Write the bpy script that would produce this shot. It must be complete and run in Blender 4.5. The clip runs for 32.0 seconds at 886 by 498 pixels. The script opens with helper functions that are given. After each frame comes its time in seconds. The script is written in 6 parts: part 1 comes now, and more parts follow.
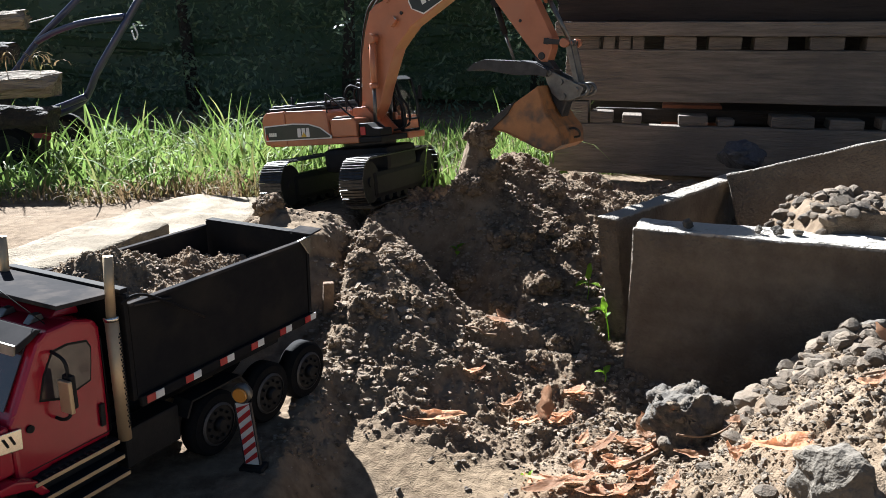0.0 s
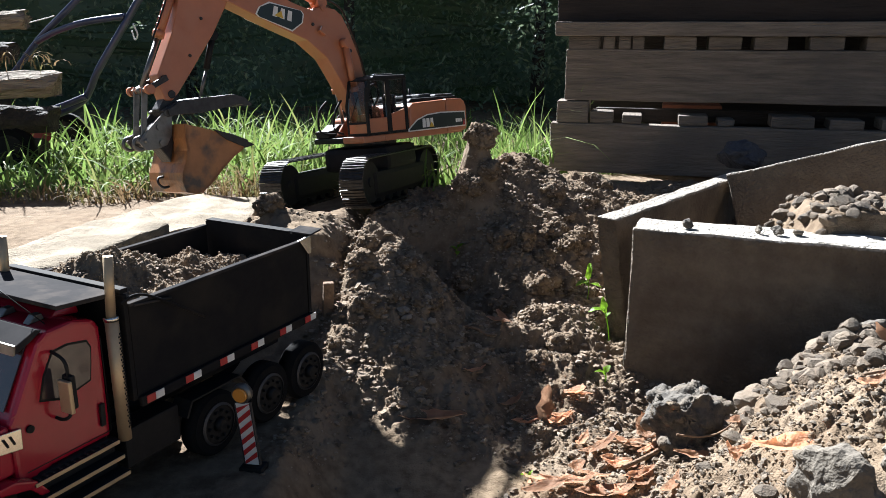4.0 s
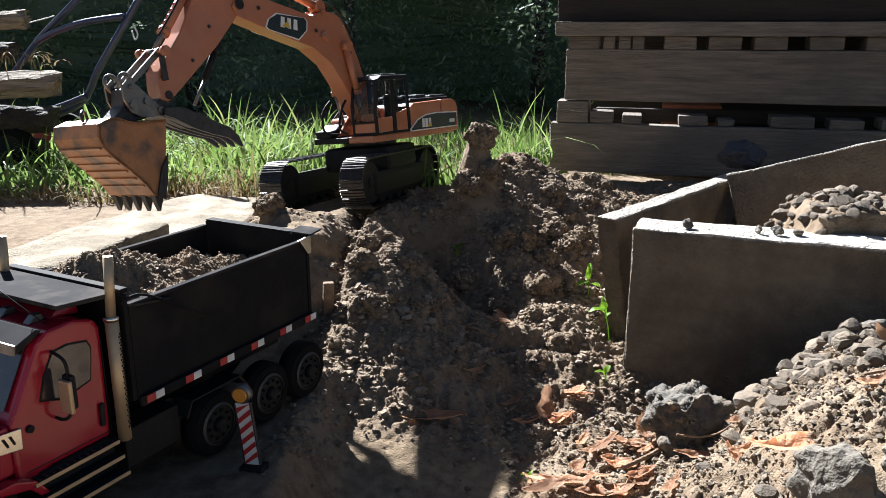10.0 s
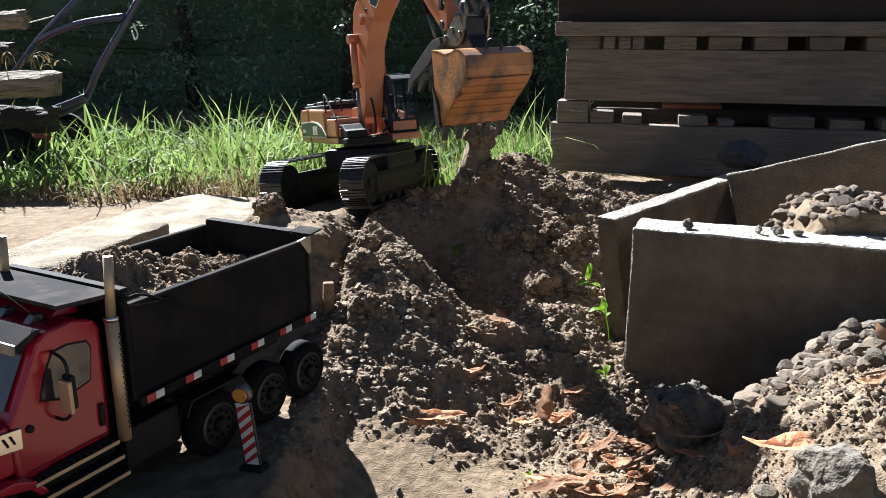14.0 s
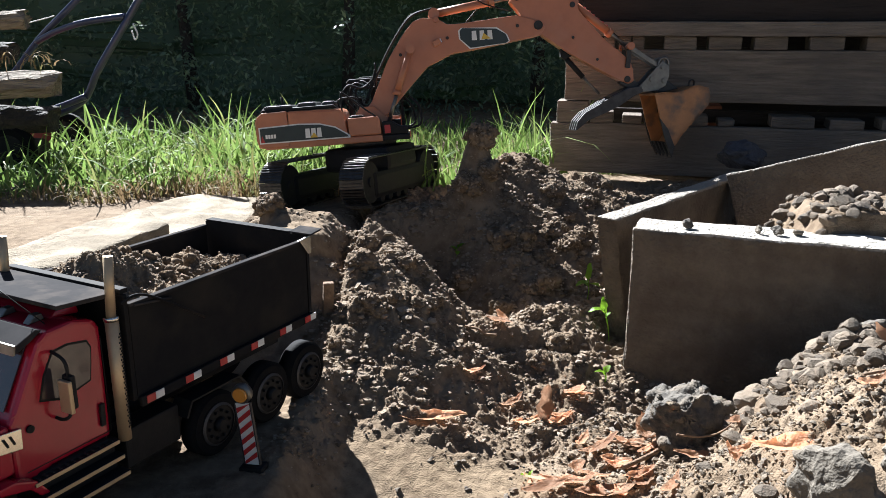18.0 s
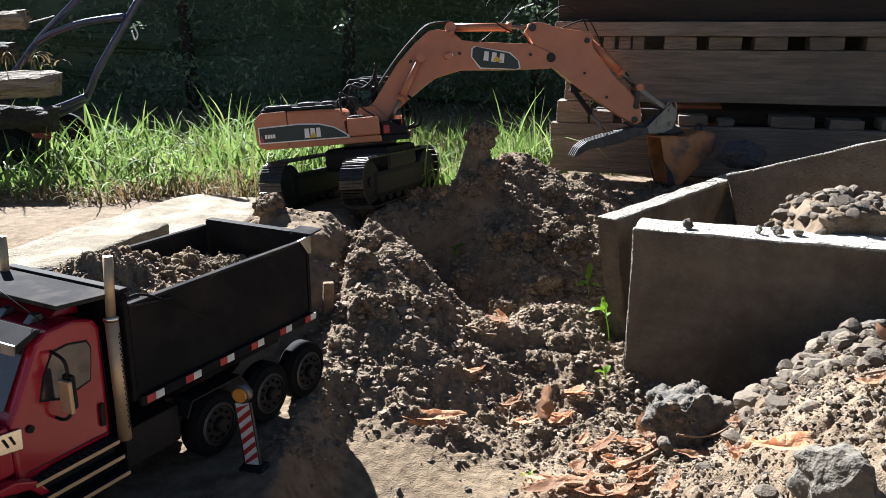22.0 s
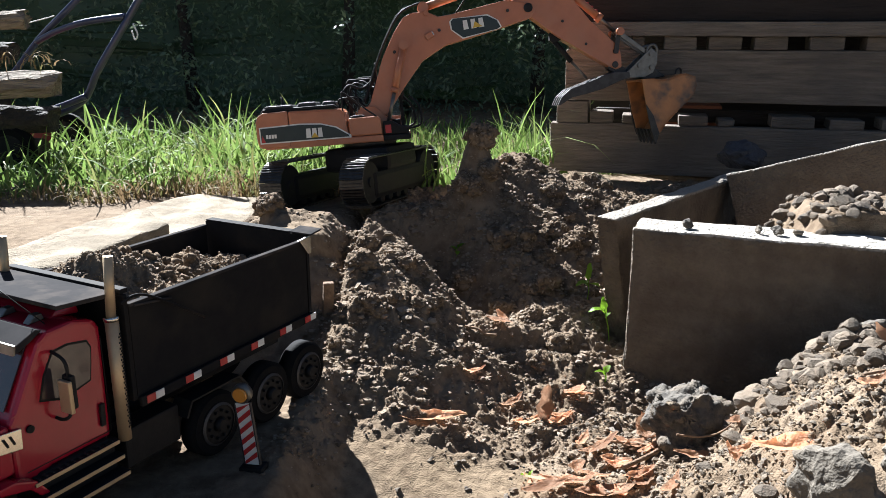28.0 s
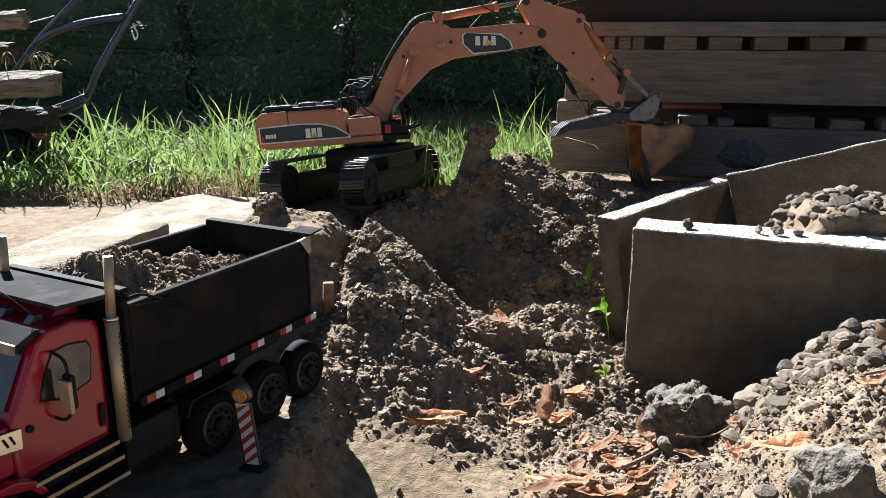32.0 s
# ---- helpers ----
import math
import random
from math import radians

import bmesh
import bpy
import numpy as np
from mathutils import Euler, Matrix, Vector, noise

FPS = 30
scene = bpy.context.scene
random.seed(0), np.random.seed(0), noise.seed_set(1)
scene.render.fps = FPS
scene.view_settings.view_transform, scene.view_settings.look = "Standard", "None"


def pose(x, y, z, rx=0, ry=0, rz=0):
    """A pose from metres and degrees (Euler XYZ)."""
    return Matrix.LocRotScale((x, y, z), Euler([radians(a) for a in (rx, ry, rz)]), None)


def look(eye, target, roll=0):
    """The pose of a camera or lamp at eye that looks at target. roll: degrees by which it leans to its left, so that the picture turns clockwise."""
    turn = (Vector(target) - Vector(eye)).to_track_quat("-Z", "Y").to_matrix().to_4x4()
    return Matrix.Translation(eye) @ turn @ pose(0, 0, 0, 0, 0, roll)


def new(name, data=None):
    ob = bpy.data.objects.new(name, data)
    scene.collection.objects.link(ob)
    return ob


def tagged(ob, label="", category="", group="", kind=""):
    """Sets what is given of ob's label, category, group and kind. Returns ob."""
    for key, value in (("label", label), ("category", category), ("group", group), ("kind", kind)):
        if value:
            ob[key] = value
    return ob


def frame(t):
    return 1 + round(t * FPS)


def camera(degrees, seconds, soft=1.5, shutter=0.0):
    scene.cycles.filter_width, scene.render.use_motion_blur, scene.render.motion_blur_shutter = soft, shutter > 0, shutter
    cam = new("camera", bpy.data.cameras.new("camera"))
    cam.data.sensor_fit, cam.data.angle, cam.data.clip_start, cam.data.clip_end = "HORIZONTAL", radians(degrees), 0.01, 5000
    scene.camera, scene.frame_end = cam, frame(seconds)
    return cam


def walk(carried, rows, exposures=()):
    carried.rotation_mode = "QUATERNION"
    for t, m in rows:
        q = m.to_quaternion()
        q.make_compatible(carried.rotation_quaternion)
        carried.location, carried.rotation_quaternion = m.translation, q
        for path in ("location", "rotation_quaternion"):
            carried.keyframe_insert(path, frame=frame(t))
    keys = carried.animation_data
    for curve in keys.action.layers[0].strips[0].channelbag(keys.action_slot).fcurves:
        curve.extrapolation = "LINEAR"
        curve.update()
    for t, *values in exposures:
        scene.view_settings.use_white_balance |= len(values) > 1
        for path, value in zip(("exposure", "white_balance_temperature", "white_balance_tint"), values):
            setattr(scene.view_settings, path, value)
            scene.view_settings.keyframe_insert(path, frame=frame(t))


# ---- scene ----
# One back garden with a model building site: the camera stands still.
cam = camera(58, 32.0, soft=0.8)
EYE = pose(0, 0, 0.62, 74.5, 0, 0)
walk(cam, [(0.0, EYE), (32.0, EYE)], exposures=[(0.0, 2.19, 5760, 10), (32.0, 2.19, 5760, 10)])

# ---- light: low sun from behind on one side, clear sky ----
SUN_WAY = Vector((-0.400, 0.690, 0.604)).normalized()
world = bpy.data.worlds.new("world")
scene.world = world
world.use_nodes = True
wn = world.node_tree.nodes
sky = wn.new("ShaderNodeTexSky")
sky.sky_type = "NISHITA"
sky.sun_disc = False
sky.sun_elevation = math.asin(SUN_WAY.z)
sky.sun_rotation = math.atan2(SUN_WAY.x, SUN_WAY.y)
wn["Background"].inputs["Strength"].default_value = 0.0155
world.node_tree.links.new(sky.outputs[0], wn["Background"].inputs["Color"])
sun = new("sun", bpy.data.lights.new("sun", "SUN"))
sun.data.energy = 5.0
sun.data.angle = radians(0.6)
sun.data.color = (1.0, 0.965, 0.90)
sun.matrix_world = look(SUN_WAY * 20, (0, 0, 0))


# ---- materials ----
def mat(name, c1, c2=None, scale=60, rough=0.6, metal=0.0, bump=0.0, bscale=300, coat=0.0, fine=None, vary=0.0, spec=0.5, trans=0.0, stain=None, stain_scale=9, stretch=None):
    """A surface with grain at two scales: c1 and c2 mixed by noise, stains, bump, and a slight change from piece to piece."""
    m = bpy.data.materials.new(name)
    m.use_nodes = True
    n, l = m.node_tree.nodes, m.node_tree.links
    b = n["Principled BSDF"]
    b.inputs["Roughness"].default_value = rough
    b.inputs["Metallic"].default_value = metal
    b.inputs["Specular IOR Level"].default_value = spec
    if coat:
        b.inputs["Coat Weight"].default_value = coat
        b.inputs["Coat Roughness"].default_value = 0.08
    c2 = c2 or tuple(0.75 * v for v in c1)
    tc = n.new("ShaderNodeTexCoord")
    src = tc.outputs["Object"]
    if stretch:
        mp = n.new("ShaderNodeMapping")
        mp.inputs["Scale"].default_value = stretch
        l.new(src, mp.inputs["Vector"])
        src = mp.outputs["Vector"]
    nz = n.new("ShaderNodeTexNoise")
    nz.inputs["Scale"].default_value = scale
    nz.inputs["Detail"].default_value = 6
    nz.inputs["Roughness"].default_value = 0.65
    l.new(src, nz.inputs["Vector"])
    rp = n.new("ShaderNodeValToRGB")
    rp.color_ramp.elements[0].position, rp.color_ramp.elements[1].position = 0.34, 0.66
    rp.color_ramp.elements[0].color, rp.color_ramp.elements[1].color = (*c1, 1), (*c2, 1)
    l.new(nz.outputs["Fac"], rp.inputs["Fac"])
    col = rp.outputs["Color"]
    if stain:
        n2 = n.new("ShaderNodeTexNoise")
        n2.inputs["Scale"].default_value = stain_scale
        n2.inputs["Detail"].default_value = 5
        l.new(tc.outputs["Object"], n2.inputs["Vector"])
        r2 = n.new("ShaderNodeValToRGB")
        r2.color_ramp.elements[0].position, r2.color_ramp.elements[1].position = 0.48, 0.68
        l.new(n2.outputs["Fac"], r2.inputs["Fac"])
        mx = n.new("ShaderNodeMix")
        mx.data_type = "RGBA"
        mx.inputs["B"].default_value = (*stain, 1)
        l.new(col, mx.inputs["A"])
        l.new(r2.outputs["Color"], mx.inputs["Factor"])
        col = mx.outputs["Result"]
    if vary:
        oi = n.new("ShaderNodeObjectInfo")
        mr = n.new("ShaderNodeMapRange")
        mr.inputs["To Min"].default_value, mr.inputs["To Max"].default_value = 1 - vary, 1 + vary
        l.new(oi.outputs["Random"], mr.inputs["Value"])
        hs = n.new("ShaderNodeHueSaturation")
        l.new(mr.outputs["Result"], hs.inputs["Value"])
        l.new(col, hs.inputs["Color"])
        col = hs.outputs["Color"]
    l.new(col, b.inputs["Base Color"])
    if bump:
        n3 = n.new("ShaderNodeTexNoise")
        n3.inputs["Scale"].default_value = bscale
        n3.inputs["Detail"].default_value = 5
        l.new(src, n3.inputs["Vector"])
        bp = n.new("ShaderNodeBump")
        bp.inputs["Strength"].default_value = bump
        bp.inputs["Distance"].default_value = 1.2 / bscale
        l.new(n3.outputs["Fac"], bp.inputs["Height"])
        l.new(bp.outputs["Normal"], b.inputs["Normal"])
    if trans:
        tr = n.new("ShaderNodeBsdfTranslucent")
        l.new(col, tr.inputs["Color"])
        ms = n.new("ShaderNodeMixShader")
        ms.inputs["Fac"].default_value = trans
        l.new(b.outputs[0], ms.inputs[1])
        l.new(tr.outputs[0], ms.inputs[2])
        l.new(ms.outputs[0], n["Material Output"].inputs["Surface"])
    return m


def island_mat(name, ramp, rough=0.8, trans=0.0, bump=0.0, bscale=200):
    """For loose small pieces joined into one mesh: each piece takes its own tone."""
    m = mat(name, ramp[0], ramp[1], 120, rough, bump=bump, bscale=bscale, trans=trans)
    n, l = m.node_tree.nodes, m.node_tree.links
    g = n.new("ShaderNodeNewGeometry")
    r = n.new("ShaderNodeValToRGB")
    els = r.color_ramp.elements
    els[0].color = (*ramp[0], 1)
    els[1].color = (*ramp[-1], 1)
    for i, c in enumerate(ramp[1:-1], 1):
        e = els.new(i / (len(ramp) - 1))
        e.color = (*c, 1)
    l.new(g.outputs["Random Per Island"], r.inputs["Fac"])
    l.new(r.outputs["Color"], n["Principled BSDF"].inputs["Base Color"])
    for t in n:
        if t.type == "BSDF_TRANSLUCENT":
            l.new(r.outputs["Color"], t.inputs["Color"])
    return m


M_SOIL = mat("soil", (0.110, 0.079, 0.052), (0.245, 0.182, 0.122), 38, 0.95, bump=0.9, bscale=420, spec=0.1, stain=(0.225, 0.172, 0.120), stain_scale=14)
M_GROUND = M_SOIL.copy()
M_GROUND.name = "dug_ground"
gn, gl = M_GROUND.node_tree.nodes, M_GROUND.node_tree.links
g_b = gn["Principled BSDF"]
g_old = g_b.inputs["Base Color"].links[0].from_socket
g_at = gn.new("ShaderNodeAttribute")
g_at.attribute_name = "trodden"
g_nz = gn.new("ShaderNodeTexNoise")
g_nz.inputs["Scale"].default_value = 70
g_nz.inputs["Detail"].default_value = 6
g_rp = gn.new("ShaderNodeValToRGB")
g_rp.color_ramp.elements[0].position, g_rp.color_ramp.elements[1].position = 0.35, 0.62
g_rp.color_ramp.elements[0].color, g_rp.color_ramp.elements[1].color = (0.15, 0.108, 0.068, 1), (0.265, 0.197, 0.127, 1)
g_tc = gn.new("ShaderNodeTexCoord")
gl.new(g_tc.outputs["Object"], g_nz.inputs["Vector"])
gl.new(g_nz.outputs["Fac"], g_rp.inputs["Fac"])
g_mx = gn.new("ShaderNodeMix")
g_mx.data_type = "RGBA"
gl.new(g_at.outputs["Fac"], g_mx.inputs["Factor"])
gl.new(g_old, g_mx.inputs["A"])
gl.new(g_rp.outputs["Color"], g_mx.inputs["B"])
gl.new(g_mx.outputs["Result"], g_b.inputs["Base Color"])
M_CLOD = island_mat("clod", [(0.135, 0.098, 0.064), (0.205, 0.152, 0.101), (0.25, 0.19, 0.13), (0.30, 0.237, 0.17)], 0.95, bump=0.8, bscale=500)
M_STONE = mat("stone", (0.138, 0.107, 0.074), (0.088, 0.071, 0.053), 3.0, 0.9, bump=0.3, bscale=16, vary=0.4, stain=(0.130, 0.092, 0.058), stain_scale=1.6)
M_ROCK = mat("pale_rock", (0.190, 0.164, 0.128), (0.125, 0.106, 0.082), 45, 0.9, bump=0.6, bscale=240, vary=0.15, stain=(0.165, 0.125, 0.083), stain_scale=18)
M_BOULDER = mat("boulder", (0.115, 0.100, 0.080), (0.05, 0.044, 0.037), 70, 0.9, bump=0.7, bscale=220, vary=0.2, stain=(0.165, 0.128, 0.088), stain_scale=22)
M_DARKROCK = mat("dark_bluish_rock", (0.06, 0.06, 0.07), (0.025, 0.026, 0.032), 60, 0.7, bump=0.8, bscale=130)
M_CONC = mat("concrete", (0.185, 0.145, 0.101), (0.122, 0.094, 0.066), 26, 0.9, bump=1.0, bscale=170, stain=(0.095, 0.071, 0.049), stain_scale=9)


def sunlit_worn_top(m, z, c):
    """Soil-stained concrete whose worn upper edge, from z up, is coloured pale for sunlight."""
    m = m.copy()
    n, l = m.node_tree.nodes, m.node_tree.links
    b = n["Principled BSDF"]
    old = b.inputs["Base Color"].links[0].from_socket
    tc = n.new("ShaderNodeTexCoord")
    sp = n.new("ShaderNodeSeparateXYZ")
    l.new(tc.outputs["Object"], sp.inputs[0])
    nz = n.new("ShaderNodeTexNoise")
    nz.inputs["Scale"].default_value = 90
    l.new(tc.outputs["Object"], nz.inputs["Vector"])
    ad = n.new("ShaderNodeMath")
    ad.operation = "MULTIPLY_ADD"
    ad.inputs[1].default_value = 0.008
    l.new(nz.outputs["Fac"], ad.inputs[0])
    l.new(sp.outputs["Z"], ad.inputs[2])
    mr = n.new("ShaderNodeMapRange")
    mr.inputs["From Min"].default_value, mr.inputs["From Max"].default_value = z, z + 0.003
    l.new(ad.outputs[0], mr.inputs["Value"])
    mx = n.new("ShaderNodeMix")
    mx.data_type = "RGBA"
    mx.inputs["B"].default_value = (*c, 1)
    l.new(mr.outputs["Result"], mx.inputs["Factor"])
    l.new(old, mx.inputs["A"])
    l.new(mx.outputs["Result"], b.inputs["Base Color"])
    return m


# Sunlight is put into the top colours; the back slabs' is dimmed for shade.
M_CONC_FRONT = sunlit_worn_top(M_CONC, 0.2315, (0.42, 0.38, 0.32))
M_CONC_BACK = sunlit_worn_top(M_CONC, -0.0005, (0.27, 0.24, 0.20))
M_PAVER = mat("paver", (0.23, 0.190, 0.134), (0.155, 0.127, 0.090), 40, 0.95, bump=0.8, bscale=220, stain=(0.36, 0.30, 0.22), stain_scale=12, spec=0.2)
M_WOOD = mat("weathered_wood", (0.25, 0.205, 0.160), (0.130, 0.107, 0.084), 14, 0.85, bump=0.6, bscale=60, stretch=(0.5, 6, 6), vary=0.2, stain=(0.14, 0.12, 0.10), stain_scale=5)
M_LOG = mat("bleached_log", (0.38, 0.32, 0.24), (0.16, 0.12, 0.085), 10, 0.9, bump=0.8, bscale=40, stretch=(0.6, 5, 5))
M_GRASS = island_mat("grass", [(0.10, 0.165, 0.035), (0.16, 0.25, 0.06), (0.23, 0.31, 0.09), (0.125, 0.20, 0.045), (0.26, 0.27, 0.10)], 0.72, trans=0.45)
M_DRY = island_mat("dry_grass", [(0.30, 0.22, 0.11), (0.22, 0.15, 0.08), (0.20, 0.20, 0.07)], 0.8, trans=0.3)
M_HEDGE = island_mat("hedge_leaf", [(0.065, 0.10, 0.065), (0.10, 0.145, 0.09), (0.15, 0.20, 0.12), (0.20, 0.26, 0.16)], 0.45, trans=0.3)
M_STACK = mat("brushed_stack", (0.58, 0.44, 0.27), (0.48, 0.36, 0.22), 40, 0.45, metal=0.55, bump=0.1)
# Dark stained wood, blacker still: the open box's shade is in its colour.
M_DARKWOOD = mat("dark_stained_shaded_wood", (0.035, 0.026, 0.021), (0.02, 0.015, 0.012), 14, 0.9, bump=0.5, bscale=60, stretch=(0.5, 6, 6))
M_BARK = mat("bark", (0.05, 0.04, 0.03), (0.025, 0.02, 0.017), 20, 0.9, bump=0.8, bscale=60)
M_ORANGE = mat("orange_paint", (0.45, 0.165, 0.074), (0.37, 0.132, 0.060), 18, 0.36, coat=0.2, bump=0.05, bscale=300, stain=(0.40, 0.16, 0.08), stain_scale=22)
M_YELLOW = mat("worn_yellow_paint", (0.43, 0.185, 0.062), (0.32, 0.135, 0.047), 30, 0.4, bump=0.15, bscale=200, stain=(0.10, 0.07, 0.05), stain_scale=26)
M_BLACK = mat("black_plastic", (0.010, 0.010, 0.011), (0.016, 0.016, 0.016), 80, 0.6, bump=0.1, spec=0.2)
M_DARK = mat("dark_steel", (0.03, 0.03, 0.032), (0.055, 0.05, 0.046), 60, 0.45, metal=0.5, bump=0.2, bscale=200)
M_TRACK = mat("track_steel", (0.075, 0.072, 0.07), (0.035, 0.032, 0.03), 80, 0.38, metal=0.8, bump=0.2, bscale=300)
M_STEEL = mat("bare_steel", (0.22, 0.21, 0.19), (0.14, 0.132, 0.12), 50, 0.42, metal=0.8, bump=0.1)
M_CHROME = mat("chrome", (0.84, 0.79, 0.70), (0.76, 0.71, 0.63), 40, 0.26, metal=1.0)
M_GUN = mat("gunmetal", (0.07, 0.068, 0.068), (0.042, 0.041, 0.042), 60, 0.55, metal=0.5, bump=0.15)
M_DECAL = mat("decal_dark_green", (0.016, 0.026, 0.024), (0.022, 0.032, 0.03), 30, 0.35)
M_WHITE = mat("decal_white", (0.75, 0.74, 0.70), (0.66, 0.65, 0.61), 40, 0.5)
M_REDMARK = mat("decal_red", (0.45, 0.03, 0.03), (0.38, 0.025, 0.025), 40, 0.4)
M_GOLD = mat("decal_yellow", (0.65, 0.42, 0.05), (0.55, 0.36, 0.04), 40, 0.5)
M_RED = mat("red_truck_paint", (0.37, 0.008, 0.026), (0.31, 0.006, 0.021), 12, 0.26, coat=0.5, spec=0.35)
M_BED = mat("black_bed_paint", (0.012, 0.012, 0.014), (0.020, 0.019, 0.018), 16, 0.7, bump=0.12, bscale=120, spec=0.05, stain=(0.030, 0.026, 0.022), stain_scale=11)
M_RUBBER = mat("rubber", (0.005, 0.005, 0.006), (0.009, 0.009, 0.009), 70, 0.9, bump=0.2, spec=0.15)
M_GREYTOP = mat("grey_plate", (0.034, 0.032, 0.033), (0.020, 0.020, 0.021), 16, 0.85, spec=0.03, stain=(0.060, 0.052, 0.047), stain_scale=26)
M_AMBER = mat("amber_lens", (0.70, 0.30, 0.05), (0.6, 0.25, 0.04), 60, 0.25, coat=0.5)
M_LEAF = mat("dead_leaf", (0.70, 0.46, 0.30), (0.54, 0.32, 0.20), 45, 0.75, bump=0.5, bscale=160, trans=0.5, vary=0.3, stain=(0.58, 0.42, 0.27), stain_scale=25)
M_GREENLEAF = mat("green_leaf", (0.32, 0.50, 0.04), (0.24, 0.42, 0.03), 60, 0.45, trans=0.5)
M_TWIG = mat("twig", (0.26, 0.17, 0.10), (0.16, 0.10, 0.06), 60, 0.9, bump=0.5, bscale=200)
M_BLUE = mat("dark_blue_tube", (0.03, 0.035, 0.08), (0.045, 0.05, 0.10), 20, 0.3, metal=0.4, coat=0.4)
M_MOWER = mat("faded_red_deck", (0.36, 0.05, 0.06), (0.28, 0.04, 0.05), 14, 0.5)
M_TERRA = mat("terracotta", (0.28, 0.10, 0.05), (0.22, 0.08, 0.042), 20, 0.85, bump=0.2)
M_GLASS = bpy.data.materials.new("glass")
M_GLASS.use_nodes = True
gb = M_GLASS.node_tree.nodes["Principled BSDF"]
gb.inputs["Transmission Weight"].default_value = 1.0
gb.inputs["Roughness"].default_value = 0.04
gb.inputs["IOR"].default_value = 1.25
gb.inputs["Base Color"].default_value = (0.72, 0.74, 0.74, 1)


# ---- mesh helpers ----
def part(name, bm, material, parent=None, label="", m=None):
    me = bpy.data.meshes.new(name)
    bm.normal_update()
    bm.to_mesh(me)
    bm.free()
    me.materials.append(material)
    ob = new(name, me)
    if parent is not None:
        ob.parent = parent
    if m is not None:
        ob.matrix_basis = m
    if label:
        ob["label"] = label
    return ob


def shared(name, me, parent, m):
    ob = new(name, me)
    ob.parent = parent
    ob.matrix_basis = m
    return ob


def thing(name, label, category, m=None, group="", kind=""):
    ob = new(name)
    ob.empty_display_size = 0.02
    if m is not None:
        ob.matrix_world = m
    return tagged(ob, label, category, group, kind)


def box(x0, x1, y0, y1, z0, z1, bevel=0.0, m=None, bm=None, seg=2):
    b = bmesh.new()
    bmesh.ops.create_cube(b, size=1.0, matrix=Matrix.LocRotScale(((x0 + x1) / 2, (y0 + y1) / 2, (z0 + z1) / 2), None, (x1 - x0, y1 - y0, z1 - z0)))
    if bevel:
        bmesh.ops.bevel(b, geom=b.edges[:], offset=bevel, segments=seg, affect="EDGES", profile=0.6)
    if m is not None:
        b.transform(m)
    return join(bm, b)


def join(bm, b):
    """Adds b to bm; a missing bm means b alone."""
    if bm is None:
        return b
    me = bpy.data.meshes.new("tmp")
    b.to_mesh(me)
    b.free()
    bm.from_mesh(me)
    bpy.data.meshes.remove(me)
    return bm


def prism(pts, y0, y1, bevel=0.0, m=None, bm=None, seg=2):
    """A plate or casting: the outline pts in x and z, from y0 to y1."""
    b = bmesh.new()
    vs = [b.verts.new((x, y0, z)) for x, z in pts]
    f = b.faces.new(vs)
    r = bmesh.ops.extrude_face_region(b, geom=[f])
    bmesh.ops.translate(b, vec=(0, y1 - y0, 0), verts=[v for v in r["geom"] if isinstance(v, bmesh.types.BMVert)])
    bmesh.ops.recalc_face_normals(b, faces=b.faces[:])
    if bevel:
        bmesh.ops.bevel(b, geom=b.edges[:], offset=bevel, segments=seg, affect="EDGES", profile=0.6, clamp_overlap=True)
    if m is not None:
        b.transform(m)
    return join(bm, b)


def rod(p, q, r, r2=None, n=14, bm=None, bevel=0.0):
    """A round bar from p to q."""
    p, q = Vector(p), Vector(q)
    b = bmesh.new()
    bmesh.ops.create_cone(b, cap_ends=True, segments=n, radius1=r, radius2=r if r2 is None else r2, depth=(q - p).length)
    if bevel:
        bmesh.ops.bevel(b, geom=[e for e in b.edges if len(e.link_faces) == 2 and e.calc_face_angle(0) > 0.8], offset=bevel, segments=2, affect="EDGES")
    for f in b.faces:
        f.smooth = len(f.verts) == 4
    b.transform(Matrix.Translation((p + q) / 2) @ (q - p).to_track_quat("Z", "Y").to_matrix().to_4x4())
    return join(bm, b)


def pipe(pts, r, n=8, bm=None, smooth=6):
    """A bent tube through the points."""
    P = [Vector(p) for p in pts]
    out = []
    for i in range(len(P) - 1):
        a, b_, c, d = P[max(i - 1, 0)], P[i], P[i + 1], P[min(i + 2, len(P) - 1)]
        for k in range(smooth):
            t = k / smooth
            out.append(0.5 * ((2 * b_) + (c - a) * t + (2 * a - 5 * b_ + 4 * c - d) * t * t + (3 * b_ - a - 3 * c + d) * t ** 3))
    out.append(P[-1])
    b = bmesh.new()
    rings = []
    for i, p in enumerate(out):
        d = (out[min(i + 1, len(out) - 1)] - out[max(i - 1, 0)]).normalized()
        u = d.cross(Vector((0.31, 0.2, 0.93))).normalized()
        v = d.cross(u)
        rings.append([b.verts.new(p + r * (math.cos(2 * math.pi * k / n) * u + math.sin(2 * math.pi * k / n) * v)) for k in range(n)])
    for a, c in zip(rings, rings[1:]):
        for k in range(n):
            b.faces.new((a[k], a[(k + 1) % n], c[(k + 1) % n], c[k])).smooth = True
    b.faces.new(rings[0][::-1])
    b.faces.new(rings[-1])
    return join(bm, b)


